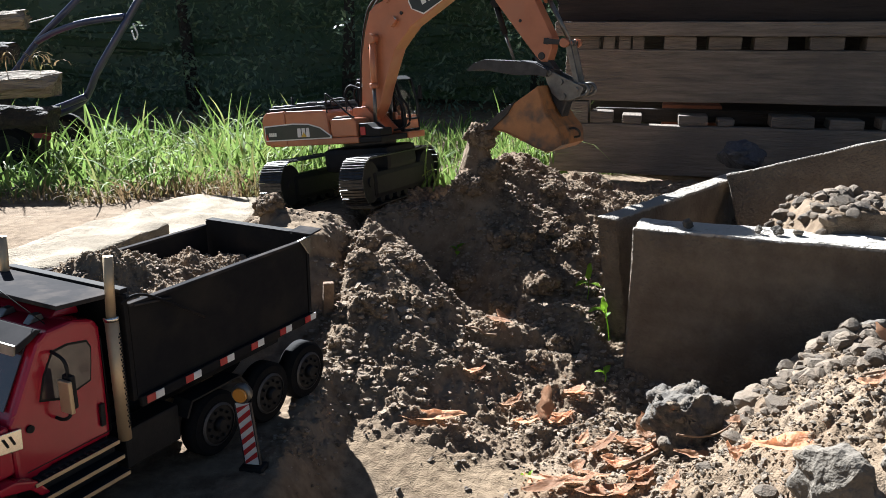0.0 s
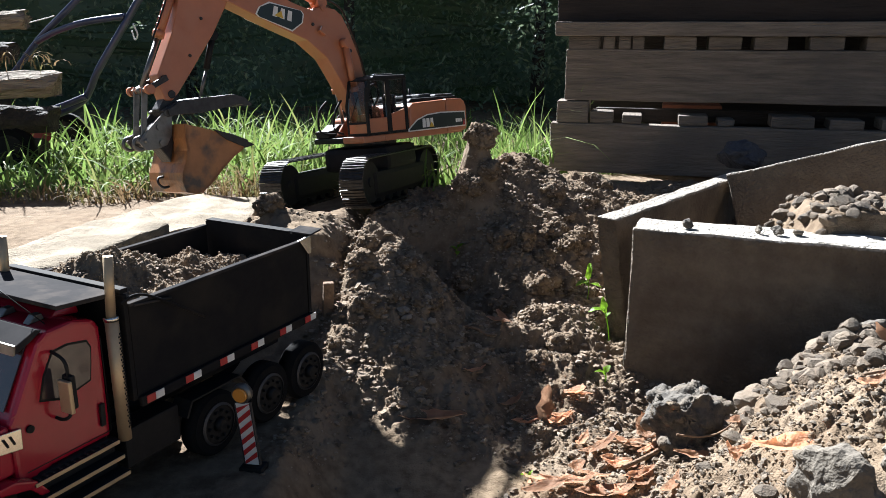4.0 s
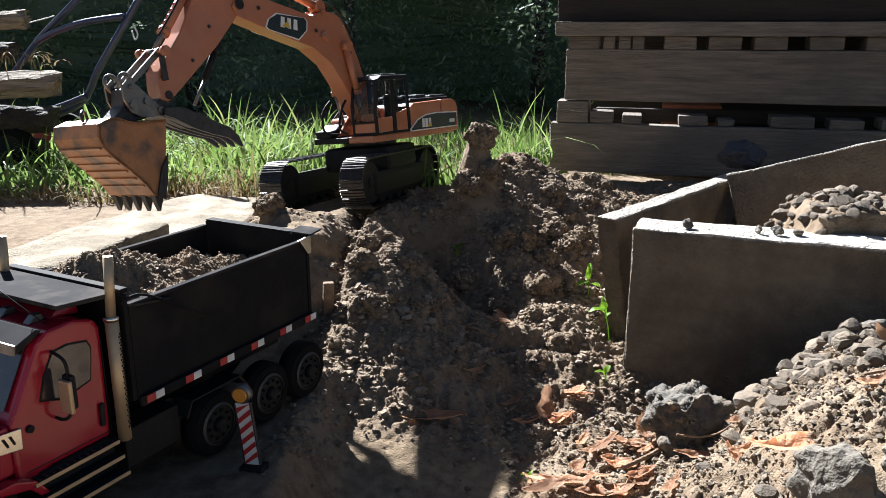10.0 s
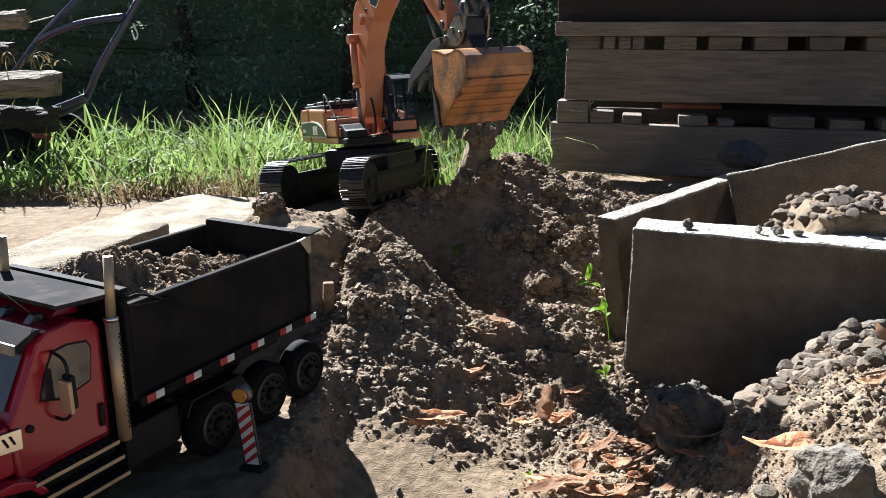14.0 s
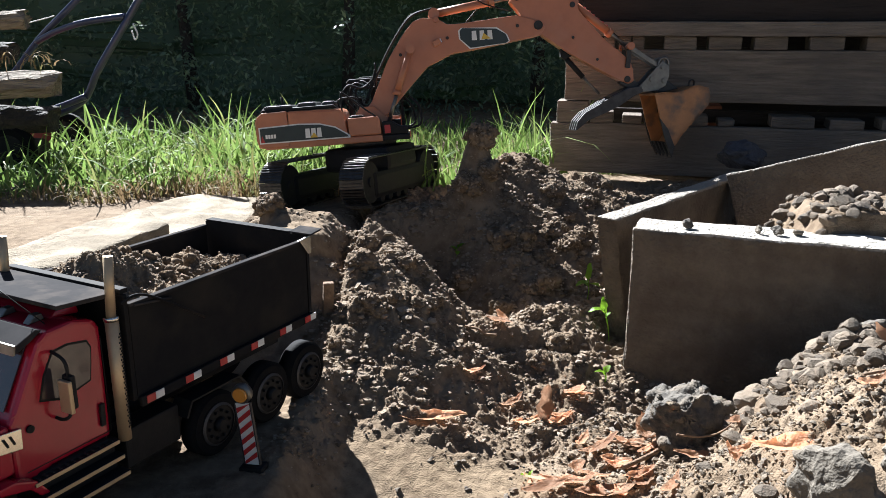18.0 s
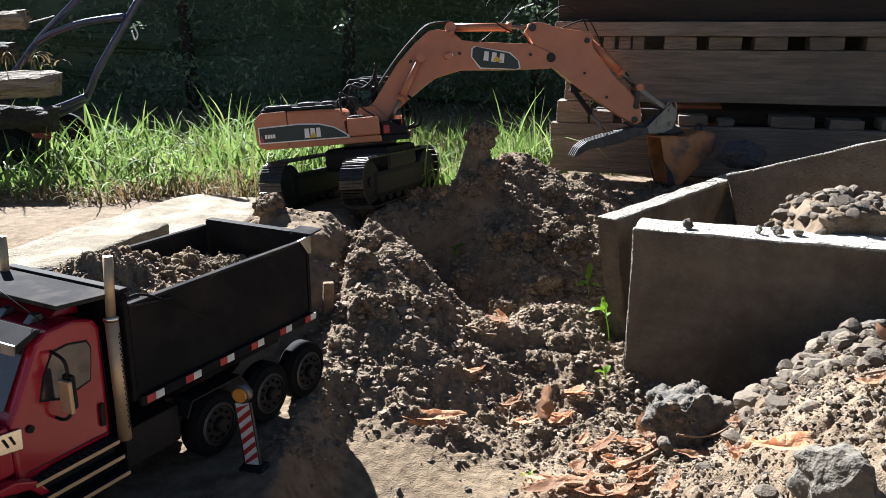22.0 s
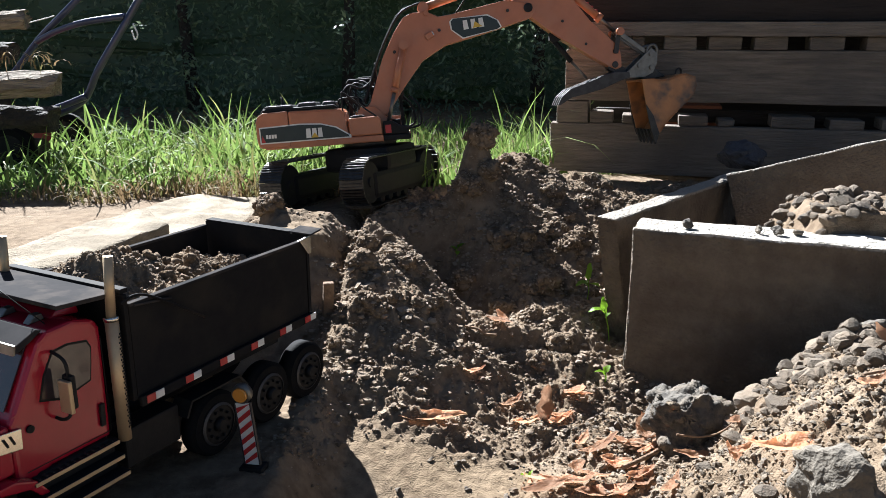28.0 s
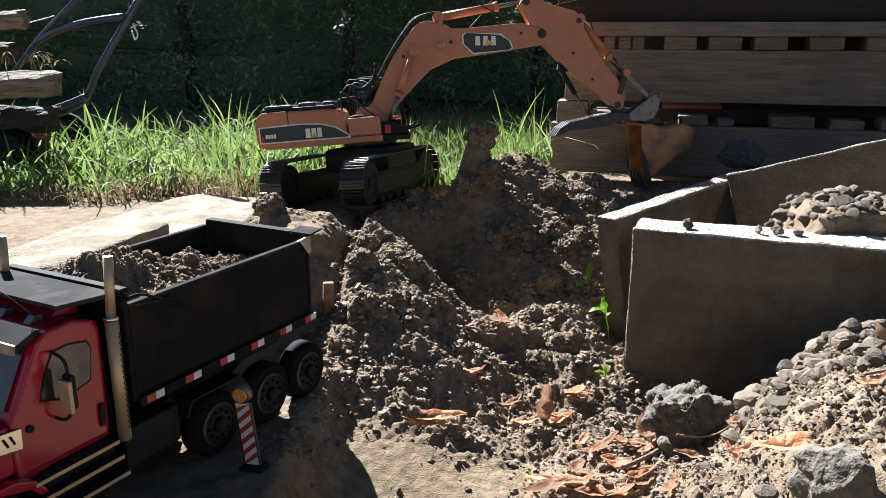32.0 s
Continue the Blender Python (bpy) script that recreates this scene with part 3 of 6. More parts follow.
# rounded counterweight and engine house
prof = [(-0.258, 0.119), (-0.262, 0.135), (-0.262, 0.178), (-0.256, 0.192), (-0.243, 0.1995), (-0.185, 0.2005), (-0.185, 0.116), (-0.25, 0.116)]
cw = prism(prof, -0.0993, 0.0993, 0.009, seg=3)
part("counterweight", cw, M_ORANGE, upper, "smooth orange counterweight")
part("engine_house", prism([(-0.1845, 0.1285), (-0.1845, 0.200), (-0.062, 0.1965), (-0.052, 0.188), (-0.045, 0.1285)], -0.0985, 0.0985, 0.006), M_ORANGE, upper)
part("hood_base", prism([(-0.250, 0.1988), (-0.243, 0.2075), (-0.075, 0.2075), (-0.066, 0.1988)], -0.090, 0.082, 0.003), M_BLACK, upper, "black engine hood base")
for k, (x0, x1, y0, y1, z1) in enumerate(((-0.245, -0.17, -0.085, 0.075, 0.214), (-0.165, -0.115, -0.08, 0.07, 0.217), (-0.108, -0.07, -0.07, 0.06, 0.216))):
    hood = part("hood_cover", prism([(x0, 0.2065), (x0 + 0.008, z1), (x1 - 0.004, z1), (x1, 0.2065)], y0, y1, 0.003), M_GUN, upper, "dark grey engine hood cover")
    for q in range(3):
        yy = y0 + (y1 - y0) * (0.25 + 0.25 * q)
        part("vent", box(x0 + 0.014, x1 - 0.012, yy - 0.006, yy + 0.006, z1 - 0.001, z1 + 0.002, 0.0006), M_BLACK, upper)
for side in (-1, 1):
    y0, y1 = (-0.1012, -0.0988) if side < 0 else (0.0988, 0.1012)
    deca = [(-0.252, 0.130), (-0.252, 0.163), (-0.16, 0.166), (-0.11, 0.163), (-0.075, 0.153), (-0.046, 0.134), (-0.045, 0.130)]
    if side < 0:
        y0, y1 = -0.1006, -0.0985
    else:
        y0, y1 = 0.0985, 0.1006
    part("decal_panel", prism(deca, y0, y1), M_DECAL, upper, "dark green side panel with white marks")
    rim = [(-0.255, 0.127), (-0.255, 0.166), (-0.16, 0.169), (-0.11, 0.166), (-0.073, 0.1555), (-0.040, 0.1335), (-0.040, 0.127)]
    part("decal_rim", prism(rim, side * 0.0991 - 0.0006, side * 0.0991 + 0.0006), M_WHITE, upper)
    yy = side * 0.1009
    for x0, w, sh in ((-0.146, 0.012, 0), (-0.132, 0.012, 1), (-0.118, 0.011, 2)):
        lx = x0 if side < 0 else -0.248 - x0
        b = prism([(lx, 0.134), (lx + 0.001, 0.156), (lx + w - 0.001, 0.156), (lx + w, 0.134)], yy - 0.0005, yy + 0.0005)
        part("emblem_block", b, M_WHITE, upper)
    ex = -0.1255 if side < 0 else -0.1225
    part("emblem_wedge", prism([(ex - 0.009, 0.134), (ex, 0.146), (ex + 0.009, 0.134)], yy - 0.0009, yy + 0.0009), M_GOLD, upper)
    for k in range(4):
        x = (-0.240 if side < 0 else -0.080) + k * 0.0065 - (0 if side < 0 else 0.16)
        part("mark_bar", box(x, x + 0.005, yy - 0.0005, yy + 0.0005, 0.139, 0.148), M_WHITE, upper)
    part("mark_stripe", prism([(-0.252, 0.130), (-0.248, 0.147), (-0.242, 0.130)], yy - 0.0004, yy + 0.0004), M_REDMARK, upper)
part("tool_box", prism([(-0.044, 0.1285), (-0.044, 0.172), (0.026, 0.172), (0.033, 0.164), (0.034, 0.1285)], -0.096, -0.036, 0.004), M_ORANGE, upper, "orange tool box deck beside the boom")
part("front_frame", box(0.0365, 0.102, -0.094, 0.0195, 0.1125, 0.126, 0.003), M_BLACK, upper, "black frame before the boom foot")
part("valve_box", prism([(0.0365, 0.1265), (0.0365, 0.158), (0.060, 0.158), (0.078, 0.146), (0.098, 0.144), (0.098, 0.1265)], -0.090, -0.040, 0.003), M_BLACK, upper, "black valve box")
part("valve_cap", box(0.042, 0.056, -0.0925, -0.0902, 0.130, 0.150, 0.001), M_REDMARK, upper)
part("step_plate", box(-0.04, -0.006, -0.090, -0.045, 0.1725, 0.176, 0.001), M_BLACK, upper)
part("step_grip", box(-0.034, -0.010, -0.088, -0.05, 0.1765, 0.178, 0.0008), M_CHROME, upper)
part("boom_bracket", prism([(-0.03, 0.1285), (-0.02, 0.195), (0.02, 0.197), (0.055, 0.16), (0.085, 0.1285)], -0.033, -0.026, 0.002), M_ORANGE, upper)
part("boom_bracket", prism([(-0.03, 0.1285), (-0.02, 0.195), (0.02, 0.197), (0.055, 0.16), (0.085, 0.1285)], 0.016, 0.0215, 0.002), M_ORANGE, upper)
part("handrail", pipe([(-0.055, -0.09, 0.17), (-0.055, -0.09, 0.225), (-0.048, -0.09, 0.23), (0.0, -0.09, 0.19), (0.028, -0.09, 0.165), (0.03, -0.09, 0.13)], 0.0022), M_BLACK, upper, "black bent handrail")
part("handrail", pipe([(-0.062, -0.06, 0.198), (-0.062, -0.06, 0.218), (-0.02, -0.06, 0.218), (-0.018, -0.06, 0.19)], 0.002), M_BLACK, upper, "black bent handrail")
part("exhaust_pipe", rod((-0.20, -0.045, 0.205), (-0.20, -0.045, 0.235), 0.003), M_BLACK, upper)
for dx in (0.0, 0.016, 0.03):
    part("hydraulic_hose", pipe([(-0.03 + dx, -0.012 + dx, 0.19), (-0.055 + dx, -0.012 + dx, 0.225), (-0.04 + dx, -0.01 + dx, 0.25 + dx / 3), (-0.005 + dx, -0.008, 0.242), (0.03, -0.006, 0.27 + dx)], 0.0028), M_BLACK, upper, "black hydraulic hose")
part("hydraulic_hose", pipe([(0.09, -0.02, 0.135), (0.13, -0.03, 0.145), (0.128, -0.03, 0.19), (0.105, -0.026, 0.215)], 0.0028), M_BLACK, upper, "black hydraulic hose")
part("hydraulic_hose", pipe([(0.088, 0.004, 0.135), (0.118, 0.008, 0.15), (0.112, 0.012, 0.19), (0.092, 0.012, 0.215)], 0.0028), M_BLACK, upper, "black hydraulic hose")
# cab
cx0, cx1, cy0, cy1, cz0, cz1 = -0.045, 0.09, 0.024, 0.0985, 0.1285, 0.266
part("cab_floor", box(cx0, cx1, cy0, cy1, 0.1285, 0.134, 0.001), M_BLACK, upper)
part("cab_roof", prism([(cx0 - 0.004, cz1 - 0.010), (cx0 + 0.004, cz1), (cx1 - 0.03, cz1), (cx1 - 0.012, cz1 - 0.010)], cy0 - 0.002, cy1 + 0.002, 0.003), M_BLACK, upper, "black cab roof")
part("roof_hatch", box(cx0 + 0.03, cx1 - 0.05, cy0 + 0.015, cy1 - 0.012, cz1, cz1 + 0.004, 0.0015), M_GUN, upper)
for y in (cy0, cy1 - 0.006):
    part("cab_pillar", prism([(cx1 - 0.006, cz0), (cx1, cz0), (cx1 + 0.001, 0.20), (cx1 - 0.014, cz1 - 0.008), (cx1 - 0.021, cz1 - 0.008), (cx1 - 0.006, 0.20)], y, y + 0.006), M_BLACK, upper)
    part("cab_pillar", box(cx0, cx0 + 0.010, y, y + 0.006, 0.1345, cz1 - 0.010, 0.001), M_BLACK, upper)
    part("cab_pillar", prism([(0.012, cz0 + 0.006), (0.026, cz0 + 0.006), (0.022, cz1 - 0.010), (0.012, cz1 - 0.010)], y, y + 0.006), M_BLACK, upper)
part("cab_door", prism([(0.0265, 0.1345), (cx1 - 0.0065, 0.1345), (cx1 - 0.0065, 0.168), (0.0265, 0.168)], cy1 - 0.005, cy1 - 0.001, 0.001), M_ORANGE, upper, "orange lower cab door panel")
part("cab_side_panel", prism([(cx0 + 0.011, 0.1345), (0.0115, 0.1345), (0.0115, 0.175), (cx0 + 0.011, 0.185)], cy1 - 0.005, cy1 - 0.001, 0.001), M_ORANGE, upper)
part("cab_front_panel", box(cx1 - 0.0045, cx1 - 0.0005, cy0 + 0.0065, cy1 - 0.0065, 0.1345, 0.156, 0.001), M_ORANGE, upper, "orange panel under the windscreen")
part("cab_sill", box(cx1 - 0.005, cx1 + 0.0005, cy0 + 0.0065, cy1 - 0.0065, 0.1565, 0.161, 0.0008), M_BLACK, upper)
for nm, b in (("windscreen", prism([(cx1 - 0.0035, 0.162), (cx1 - 0.0015, 0.162), (cx1 - 0.002, 0.20), (cx1 - 0.0165, cz1 - 0.011), (cx1 - 0.0185, cz1 - 0.011), (cx1 - 0.004, 0.20)], cy0 + 0.0065, cy1 - 0.0065)),
              ("door_window", prism([(0.0265, 0.1685), (cx1 - 0.0085, 0.1685), (cx1 - 0.0085, 0.20), (cx1 - 0.0225, cz1 - 0.0105), (0.0235, cz1 - 0.0105)], cy1 - 0.004, cy1 - 0.0025)),
              ("side_window", prism([(cx0 + 0.011, 0.186), (0.0115, 0.176), (0.0115, cz1 - 0.0105), (cx0 + 0.011, cz1 - 0.0105)], cy1 - 0.004, cy1 - 0.0025)),
              ("inner_window", prism([(cx0 + 0.011, 0.16), (cx1 - 0.0085, 0.16), (cx1 - 0.0085, 0.20), (cx1 - 0.0225, cz1 - 0.0105), (cx0 + 0.011, cz1 - 0.0105)], cy0 + 0.0022, cy0 + 0.0038)),
              ("rear_window", box(cx0 + 0.002, cx0 + 0.0035, cy0 + 0.0065, cy1 - 0.0065, 0.19, cz1 - 0.0105))):
    part(nm, b, M_GLASS, upper).visible_shadow = False
part("cab_rear_wall", box(cx0 + 0.0005, cx0 + 0.005, cy0 + 0.0065, cy1 - 0.0065, 0.1345, 0.1895, 0.0008), M_BLACK, upper)
part("inner_wall", box(cx0 + 0.011, cx1 - 0.0085, cy0 + 0.001, cy0 + 0.005, 0.1345, 0.1595, 0.0008), M_BLACK, upper)
seat = box(-0.022, 0.018, 0.040, 0.082, 0.1345, 0.165, 0.006)
box(-0.026, -0.012, 0.042, 0.080, 0.1655, 0.222, 0.006, bm=seat)
part("seat", seat, M_BLACK, upper, "black operator seat")
part("console", box(0.03, 0.062, 0.032, 0.044, 0.1345, 0.178, 0.003), M_ORANGE, upper)
part("mirror", prism([(0.086, 0.205), (0.090, 0.238), (0.096, 0.24), (0.099, 0.205)], 0.101, 0.107, 0.0015), M_BLACK, upper, "black side mirror")
part("wiper", rod((cx1 + 0.0025, 0.04, 0.165), (cx1 - 0.004, 0.066, 0.22), 0.001, n=6), M_BLACK, upper)

# boom, drawn along x from its foot to the stick pin
boom_pts = [(-0.018, -0.004), (-0.012, -0.022), (0.014, -0.026), (0.05, -0.016), (0.086, 0.001), (0.139, 0.022), (0.177, 0.036), (0.244, 0.036), (0.326, 0.011), (0.431, -0.018), (0.455, -0.024), (0.474, -0.013), (0.473, 0.003), (0.457, 0.019), (0.426, 0.045), (0.296, 0.090), (0.264, 0.104), (0.256, 0.118), (0.240, 0.133), (0.215, 0.146), (0.193, 0.148), (0.155, 0.131), (0.097, 0.096), (0.015, 0.026), (-0.014, 0.012)]
boom = part("boom", prism(boom_pts, -0.0235, 0.0235, 0.0025), M_ORANGE, digger, "bent orange boom with a dark emblem plate")
for s in (-1, 1):
    y = s * 0.0245
    c, sn = 0.3322, 0.0454
    badge = [(0.277, 0.058), (0.284, 0.076), (0.293, 0.079), (0.366, 0.040), (0.381, 0.018), (0.380, 0.0), (0.372, -0.001), (0.290, 0.028)]
    part("emblem_rim", prism([(x + (0.003 if x > 0.33 else -0.003), z + (0.002 if z > 0.03 else -0.002)) for x, z in badge], y - 0.0006, y + 0.0006), M_WHITE, boom)
    part("emblem_plate", prism(badge, y - 0.001, y + 0.001), M_DECAL, boom, "dark emblem plate")
    tilt = math.atan2(-0.42, 1)
    for k in range(3):
        ox, oz = 0.304 + 0.0175 * k, 0.053 - 0.0080 * k
        lets = [(0.001, -0.011), (0.002, 0.011), (0.0125, 0.011), (0.0135, -0.011)]
        part("emblem_block", prism([(ox + a * math.cos(tilt) - b * math.sin(tilt), oz + a * math.sin(tilt) + b * math.cos(tilt)) for a, b in lets], y - 0.0014, y + 0.0014), M_WHITE, boom)
    part("emblem_wedge", prism([(0.322, 0.034), (0.334, 0.045), (0.344, 0.025)], y - 0.0018, y + 0.0018), M_GOLD, boom)
    for x, z, r in ((0.157, 0.093, 0.0085), (0.245, 0.126, 0.007), (0.4613, 0.0, 0.011), (0.13, 0.092, 0.004), (0.25, 0.075, 0.004), (0.415, 0.022, 0.004)):
        part("pin", rod((x, s * 0.0235, z), (x, s * 0.0275, z), r, n=18, bevel=0.001), M_DARK if r > 0.009 or r < 0.005 else M_ORANGE, boom)
    part("work_lamp", box(0.212, 0.232, s * 0.024 if s > 0 else s * 0.036, s * 0.036 if s > 0 else s * 0.024, 0.070, 0.084, 0.002), M_ORANGE, boom, "square orange work lamp")
    part("lamp_lens", box(0.2315, 0.2335, min(s * 0.026, s * 0.034), max(s * 0.026, s * 0.034), 0.072, 0.082, 0.0005), M_CHROME, boom)
part("hydraulic_hose", pipe([(0.0, -0.012, 0.03), (0.09, -0.013, 0.102), (0.155, -0.013, 0.144), (0.20, -0.012, 0.162), (0.25, -0.008, 0.155)], 0.0025), M_BLACK, boom)
part("hydraulic_hose", pipe([(0.0, 0.012, 0.034), (0.09, 0.013, 0.105), (0.155, 0.013, 0.147), (0.20, 0.012, 0.166), (0.25, 0.008, 0.155)], 0.0025), M_BLACK, boom)
part("hydraulic_hose", pipe([(0.31, 0.006, 0.088), (0.36, 0.01, 0.11), (0.41, 0.01, 0.145), (0.38, -0.005, 0.18), (0.345, -0.01, 0.16), (0.365, -0.01, 0.11), (0.42, -0.01, 0.06)], 0.0016), M_BLACK, boom, "thin black hose loop")

# stick, drawn along x from the boom pin to the bucket pin
stick_pts = [(-0.088, 0.012), (-0.093, 0.034), (-0.074, 0.052), (-0.028, 0.068), (0.024, 0.096), (0.053, 0.096), (0.068, 0.082), (0.15, 0.058), (0.243, 0.046), (0.262, 0.030), (0.278, 0.008), (0.270, -0.004), (0.25, -0.008), (0.198, -0.012), (0.10, -0.018), (0.03, -0.015), (-0.02, -0.012), (-0.05, 0.0)]
stick = part("stick", prism(stick_pts, -0.0185, 0.0185, 0.0025), M_ORANGE, digger, "orange stick with dark pins")
part("stick_tip", prism([(0.245, 0.010), (0.30, 0.012), (0.309, 0.0), (0.30, -0.012), (0.252, -0.014)], -0.015, 0.015, 0.002), M_DARK, stick, "dark steel stick tip")
for s in (-1, 1):
    for x, z, r in ((0.0, 0.0, 0.011), (-0.080, 0.030, 0.009), (0.047, 0.085, 0.007), (0.2604, 0.004, 0.008), (0.243, 0.032, 0.007), (0.09, 0.02, 0.0035), (0.17, 0.006, 0.0035)):
        part("pin", rod((x, s * 0.0185, z), (x, s * 0.0275 if x < 0.01 else s * 0.0215, z), r, n=18, bevel=0.001), M_DARK, stick)
part("thumb_ram", rod((0.095, 0, -0.026), (0.165, 0, -0.046), 0.0065, n=14), M_BLACK, stick, "black thumb ram under the stick")
part("thumb_ram_rod", rod((0.165, 0, -0.046), (0.222, 0, -0.060), 0.0035, n=10), M_STEEL, stick)
part("thumb_lug", prism([(0.078, -0.014), (0.090, -0.034), (0.102, -0.034), (0.114, -0.016)], -0.009, 0.009, 0.001), M_BLACK, stick)
part("hydraulic_hose", pipe([(-0.02, 0.01, 0.075), (0.02, 0.022, 0.13), (0.06, 0.022, 0.12), (0.10, 0.02, 0.10), (0.19, 0.016, 0.085)], 0.0018), M_BLACK, stick)
part("hydraulic_hose", pipe([(-0.07, -0.01, 0.065), (-0.05, -0.02, 0.115), (0.0, -0.022, 0.12), (0.035, -0.018, 0.105)], 0.0018), M_BLACK, stick)

SB = 0.88  # bucket size
side_pts = [(0.028, -0.018), (0.036, -0.070), (0.043, -0.113), (0.050, -0.138), (0.055, -0.165), (0.068, -0.172), (0.080, -0.166), (0.095, -0.1445), (0.1275, -0.1123), (0.158, -0.086), (0.176, -0.066), (0.184, -0.045), (0.180, -0.020), (0.154, -0.010), (0.137, -0.010), (0.115, -0.018), (0.087, -0.023), (0.059, -0.018)]
side_pts = [(x * SB, z * SB) for x, z in side_pts]
hw = 0.0665
shell_line = [Vector((x, 0, z)) for x, z in side_pts[:1] + side_pts[:9:-1] + side_pts[9:4:-1]]
sb = bmesh.new()
inn = Vector((0.08, 0, -0.07))
rows_ = []
for i, p in enumerate(shell_line):
    t = (shell_line[min(i + 1, len(shell_line) - 1)] - shell_line[max(i - 1, 0)]).normalized()
    nrm = Vector((t.z, 0, -t.x))
    if nrm.dot(inn - p) < 0:
        nrm = -nrm
    q = p + nrm * 0.005
    rows_.append([sb.verts.new((p.x, -hw, p.z)), sb.verts.new((p.x, hw, p.z)), sb.verts.new((q.x, hw, q.z)), sb.verts.new((q.x, -hw, q.z))])
for a, b in zip(rows_, rows_[1:]):
    for k in range(4):
        sb.faces.new((a[k], a[(k + 1) % 4], b[(k + 1) % 4], b[k]))
sb.faces.new(rows_[0])
sb.faces.new(rows_[-1][::-1])
bmesh.ops.recalc_face_normals(sb, faces=sb.faces[:])
bucket = part("bucket", sb, M_YELLOW, digger, "worn yellow digging bucket with dark scratches and teeth")
for s in (-1, 1):
    part("side_plate", prism(side_pts, s * hw, s * (hw - 0.005), 0.0012), M_YELLOW, bucket)
    part("side_cutter", prism([(x * SB, z * SB) for x, z in ((0.036, -0.085), (0.046, -0.142), (0.056, -0.178), (0.074, -0.172), (0.058, -0.12))], s * (hw + 0.0005), s * (hw + 0.0045), 0.001), M_DARK, bucket)
    part("ear", prism([(-0.008, 0.0), (0.010, 0.014), (0.040, 0.041), (0.062, 0.060), (0.078, 0.045), (0.076, 0.022), (0.066, 0.0), (0.045, -0.010), (0.02, -0.011), (0.0, -0.009)], s * 0.022, s * 0.027, 0.001), M_STEEL, bucket, "grey steel coupler plate")
    for x, z in ((0.004, 0.002), (0.062, 0.012), (0.032, 0.018)):
        part("bolt", rod((x, s * 0.026, z), (x, s * 0.031, z), 0.006, n=12), M_STEEL, bucket)
    part("coupler_hook", pipe([(0.066, s * 0.021, 0.036), (0.078, s * 0.021, 0.052), (0.072, s * 0.021, 0.066), (0.058, s * 0.021, 0.064), (0.052, s * 0.021, 0.050)], 0.0036), M_STEEL, bucket, "steel hook of the quick coupler")
part("coupler_body", prism([(0.010, 0.0), (0.03, 0.022), (0.058, 0.046), (0.070, 0.04), (0.074, 0.01), (0.10, -0.012), (0.06, -0.018), (0.03, -0.012)], -0.0195, 0.0195, 0.003), M_DARK, bucket)
part("coupler_pin", rod((0.060, -0.034, 0.044), (0.060, 0.034, 0.044), 0.0045), M_STEEL, bucket)
for k in range(5):
    y = -hw + 0.0085 + k * (2 * hw - 0.017) / 4
    part("tooth", prism([(0.050 * SB, -0.158 * SB), (0.078 * SB, -0.162 * SB), (0.072 * SB, -0.185 * SB), (0.0655 * SB, -0.202 * SB)], y - 0.006, y + 0.006, 0.001), M_DARK, bucket, "dark worn tooth")
for k in range(6):
    f = k / 5
    p = Vector((0.178, 0, -0.066)).lerp(Vector((0.094, 0, -0.1455)), f) * SB
    part("wear_strip", box(-0.0022, 0.0022, -hw + 0.006, hw - 0.006, -0.0012, 0.0022, 0.0006, m=Matrix.Translation(p) @ Matrix.Rotation(radians(137), 4, "Y")), M_YELLOW, bucket)
part("lifting_eye", pipe([(0.128, -0.008, -0.012), (0.132, -0.008, 0.002), (0.142, 0, 0.006), (0.150, 0.008, 0.0), (0.148, 0.008, -0.012)], 0.0026), M_DARK, bucket, "black lifting shackle")

thumb = part("thumb", prism([(0.010, 0.006), (-0.03, 0.006), (-0.075, -0.009), (-0.064, -0.036), (-0.02, -0.017), (0.006, -0.010)], -0.030, 0.030, 0.002), M_GUN, digger, "grey curved hydraulic thumb")
for k in range(4):
    y = -0.036 + k * 0.024
    tine = [(0.002, 0.0045), (-0.033, 0.005), (-0.077, -0.010), (-0.120, -0.028), (-0.156, -0.042), (-0.178, -0.062), (-0.188, -0.0855), (-0.180, -0.084), (-0.150, -0.064), (-0.107, -0.053), (-0.0635, -0.039), (-0.02, -0.018), (0.005, -0.0096)]
    part("tine", prism([(x * 0.93, z * 0.93) for x, z in tine], y - 0.003, y + 0.003, 0.0008), M_GUN, thumb)
for x, z in ((-0.08, -0.028), (-0.12, -0.042)):
    part("cross_bar", rod((x, -0.036, z), (x, 0.036, z), 0.0035), M_GUN, thumb)


def ram(name, length, r, parent, chrome=False, y=0.0, label=""):
    """One half of a hydraulic ram, along x from its eye."""
    b = rod((0, 0, 0), (length, 0, 0), r, n=18)
    rod((0, -r * 1.5, 0), (0, r * 1.5, 0), r * 1.35, n=16, bm=b)
    if not chrome:
        rod((length - 0.012, 0, 0), (length, 0, 0), r * 1.25, n=18, bm=b)
    return part(name, b, M_STEEL if chrome else M_ORANGE, parent, label)


boom_ram = [ram("boom_ram_barrel", 0.115, 0.0085, digger, label="orange boom ram barrel") for _ in (0, 1)]
boom_rod = [ram("boom_ram_rod", 0.10, 0.0045, digger, True, label="polished ram rod") for _ in (0, 1)]
stick_ram = ram("stick_ram_barrel", 0.150, 0.010, digger, label="orange stick ram barrel")
stick_rod = ram("stick_ram_rod", 0.13, 0.005, digger, True, label="polished ram rod")
bucket_ram = ram("bucket_ram_barrel", 0.125, 0.0095, digger, label="orange bucket ram barrel")
for k in range(7):
    part("clip", rod((0.03 + 0.014 * k, 0.004, 0.0085), (0.036 + 0.014 * k, 0.004, 0.0105), 0.0028, n=8), M_REDMARK, bucket_ram)
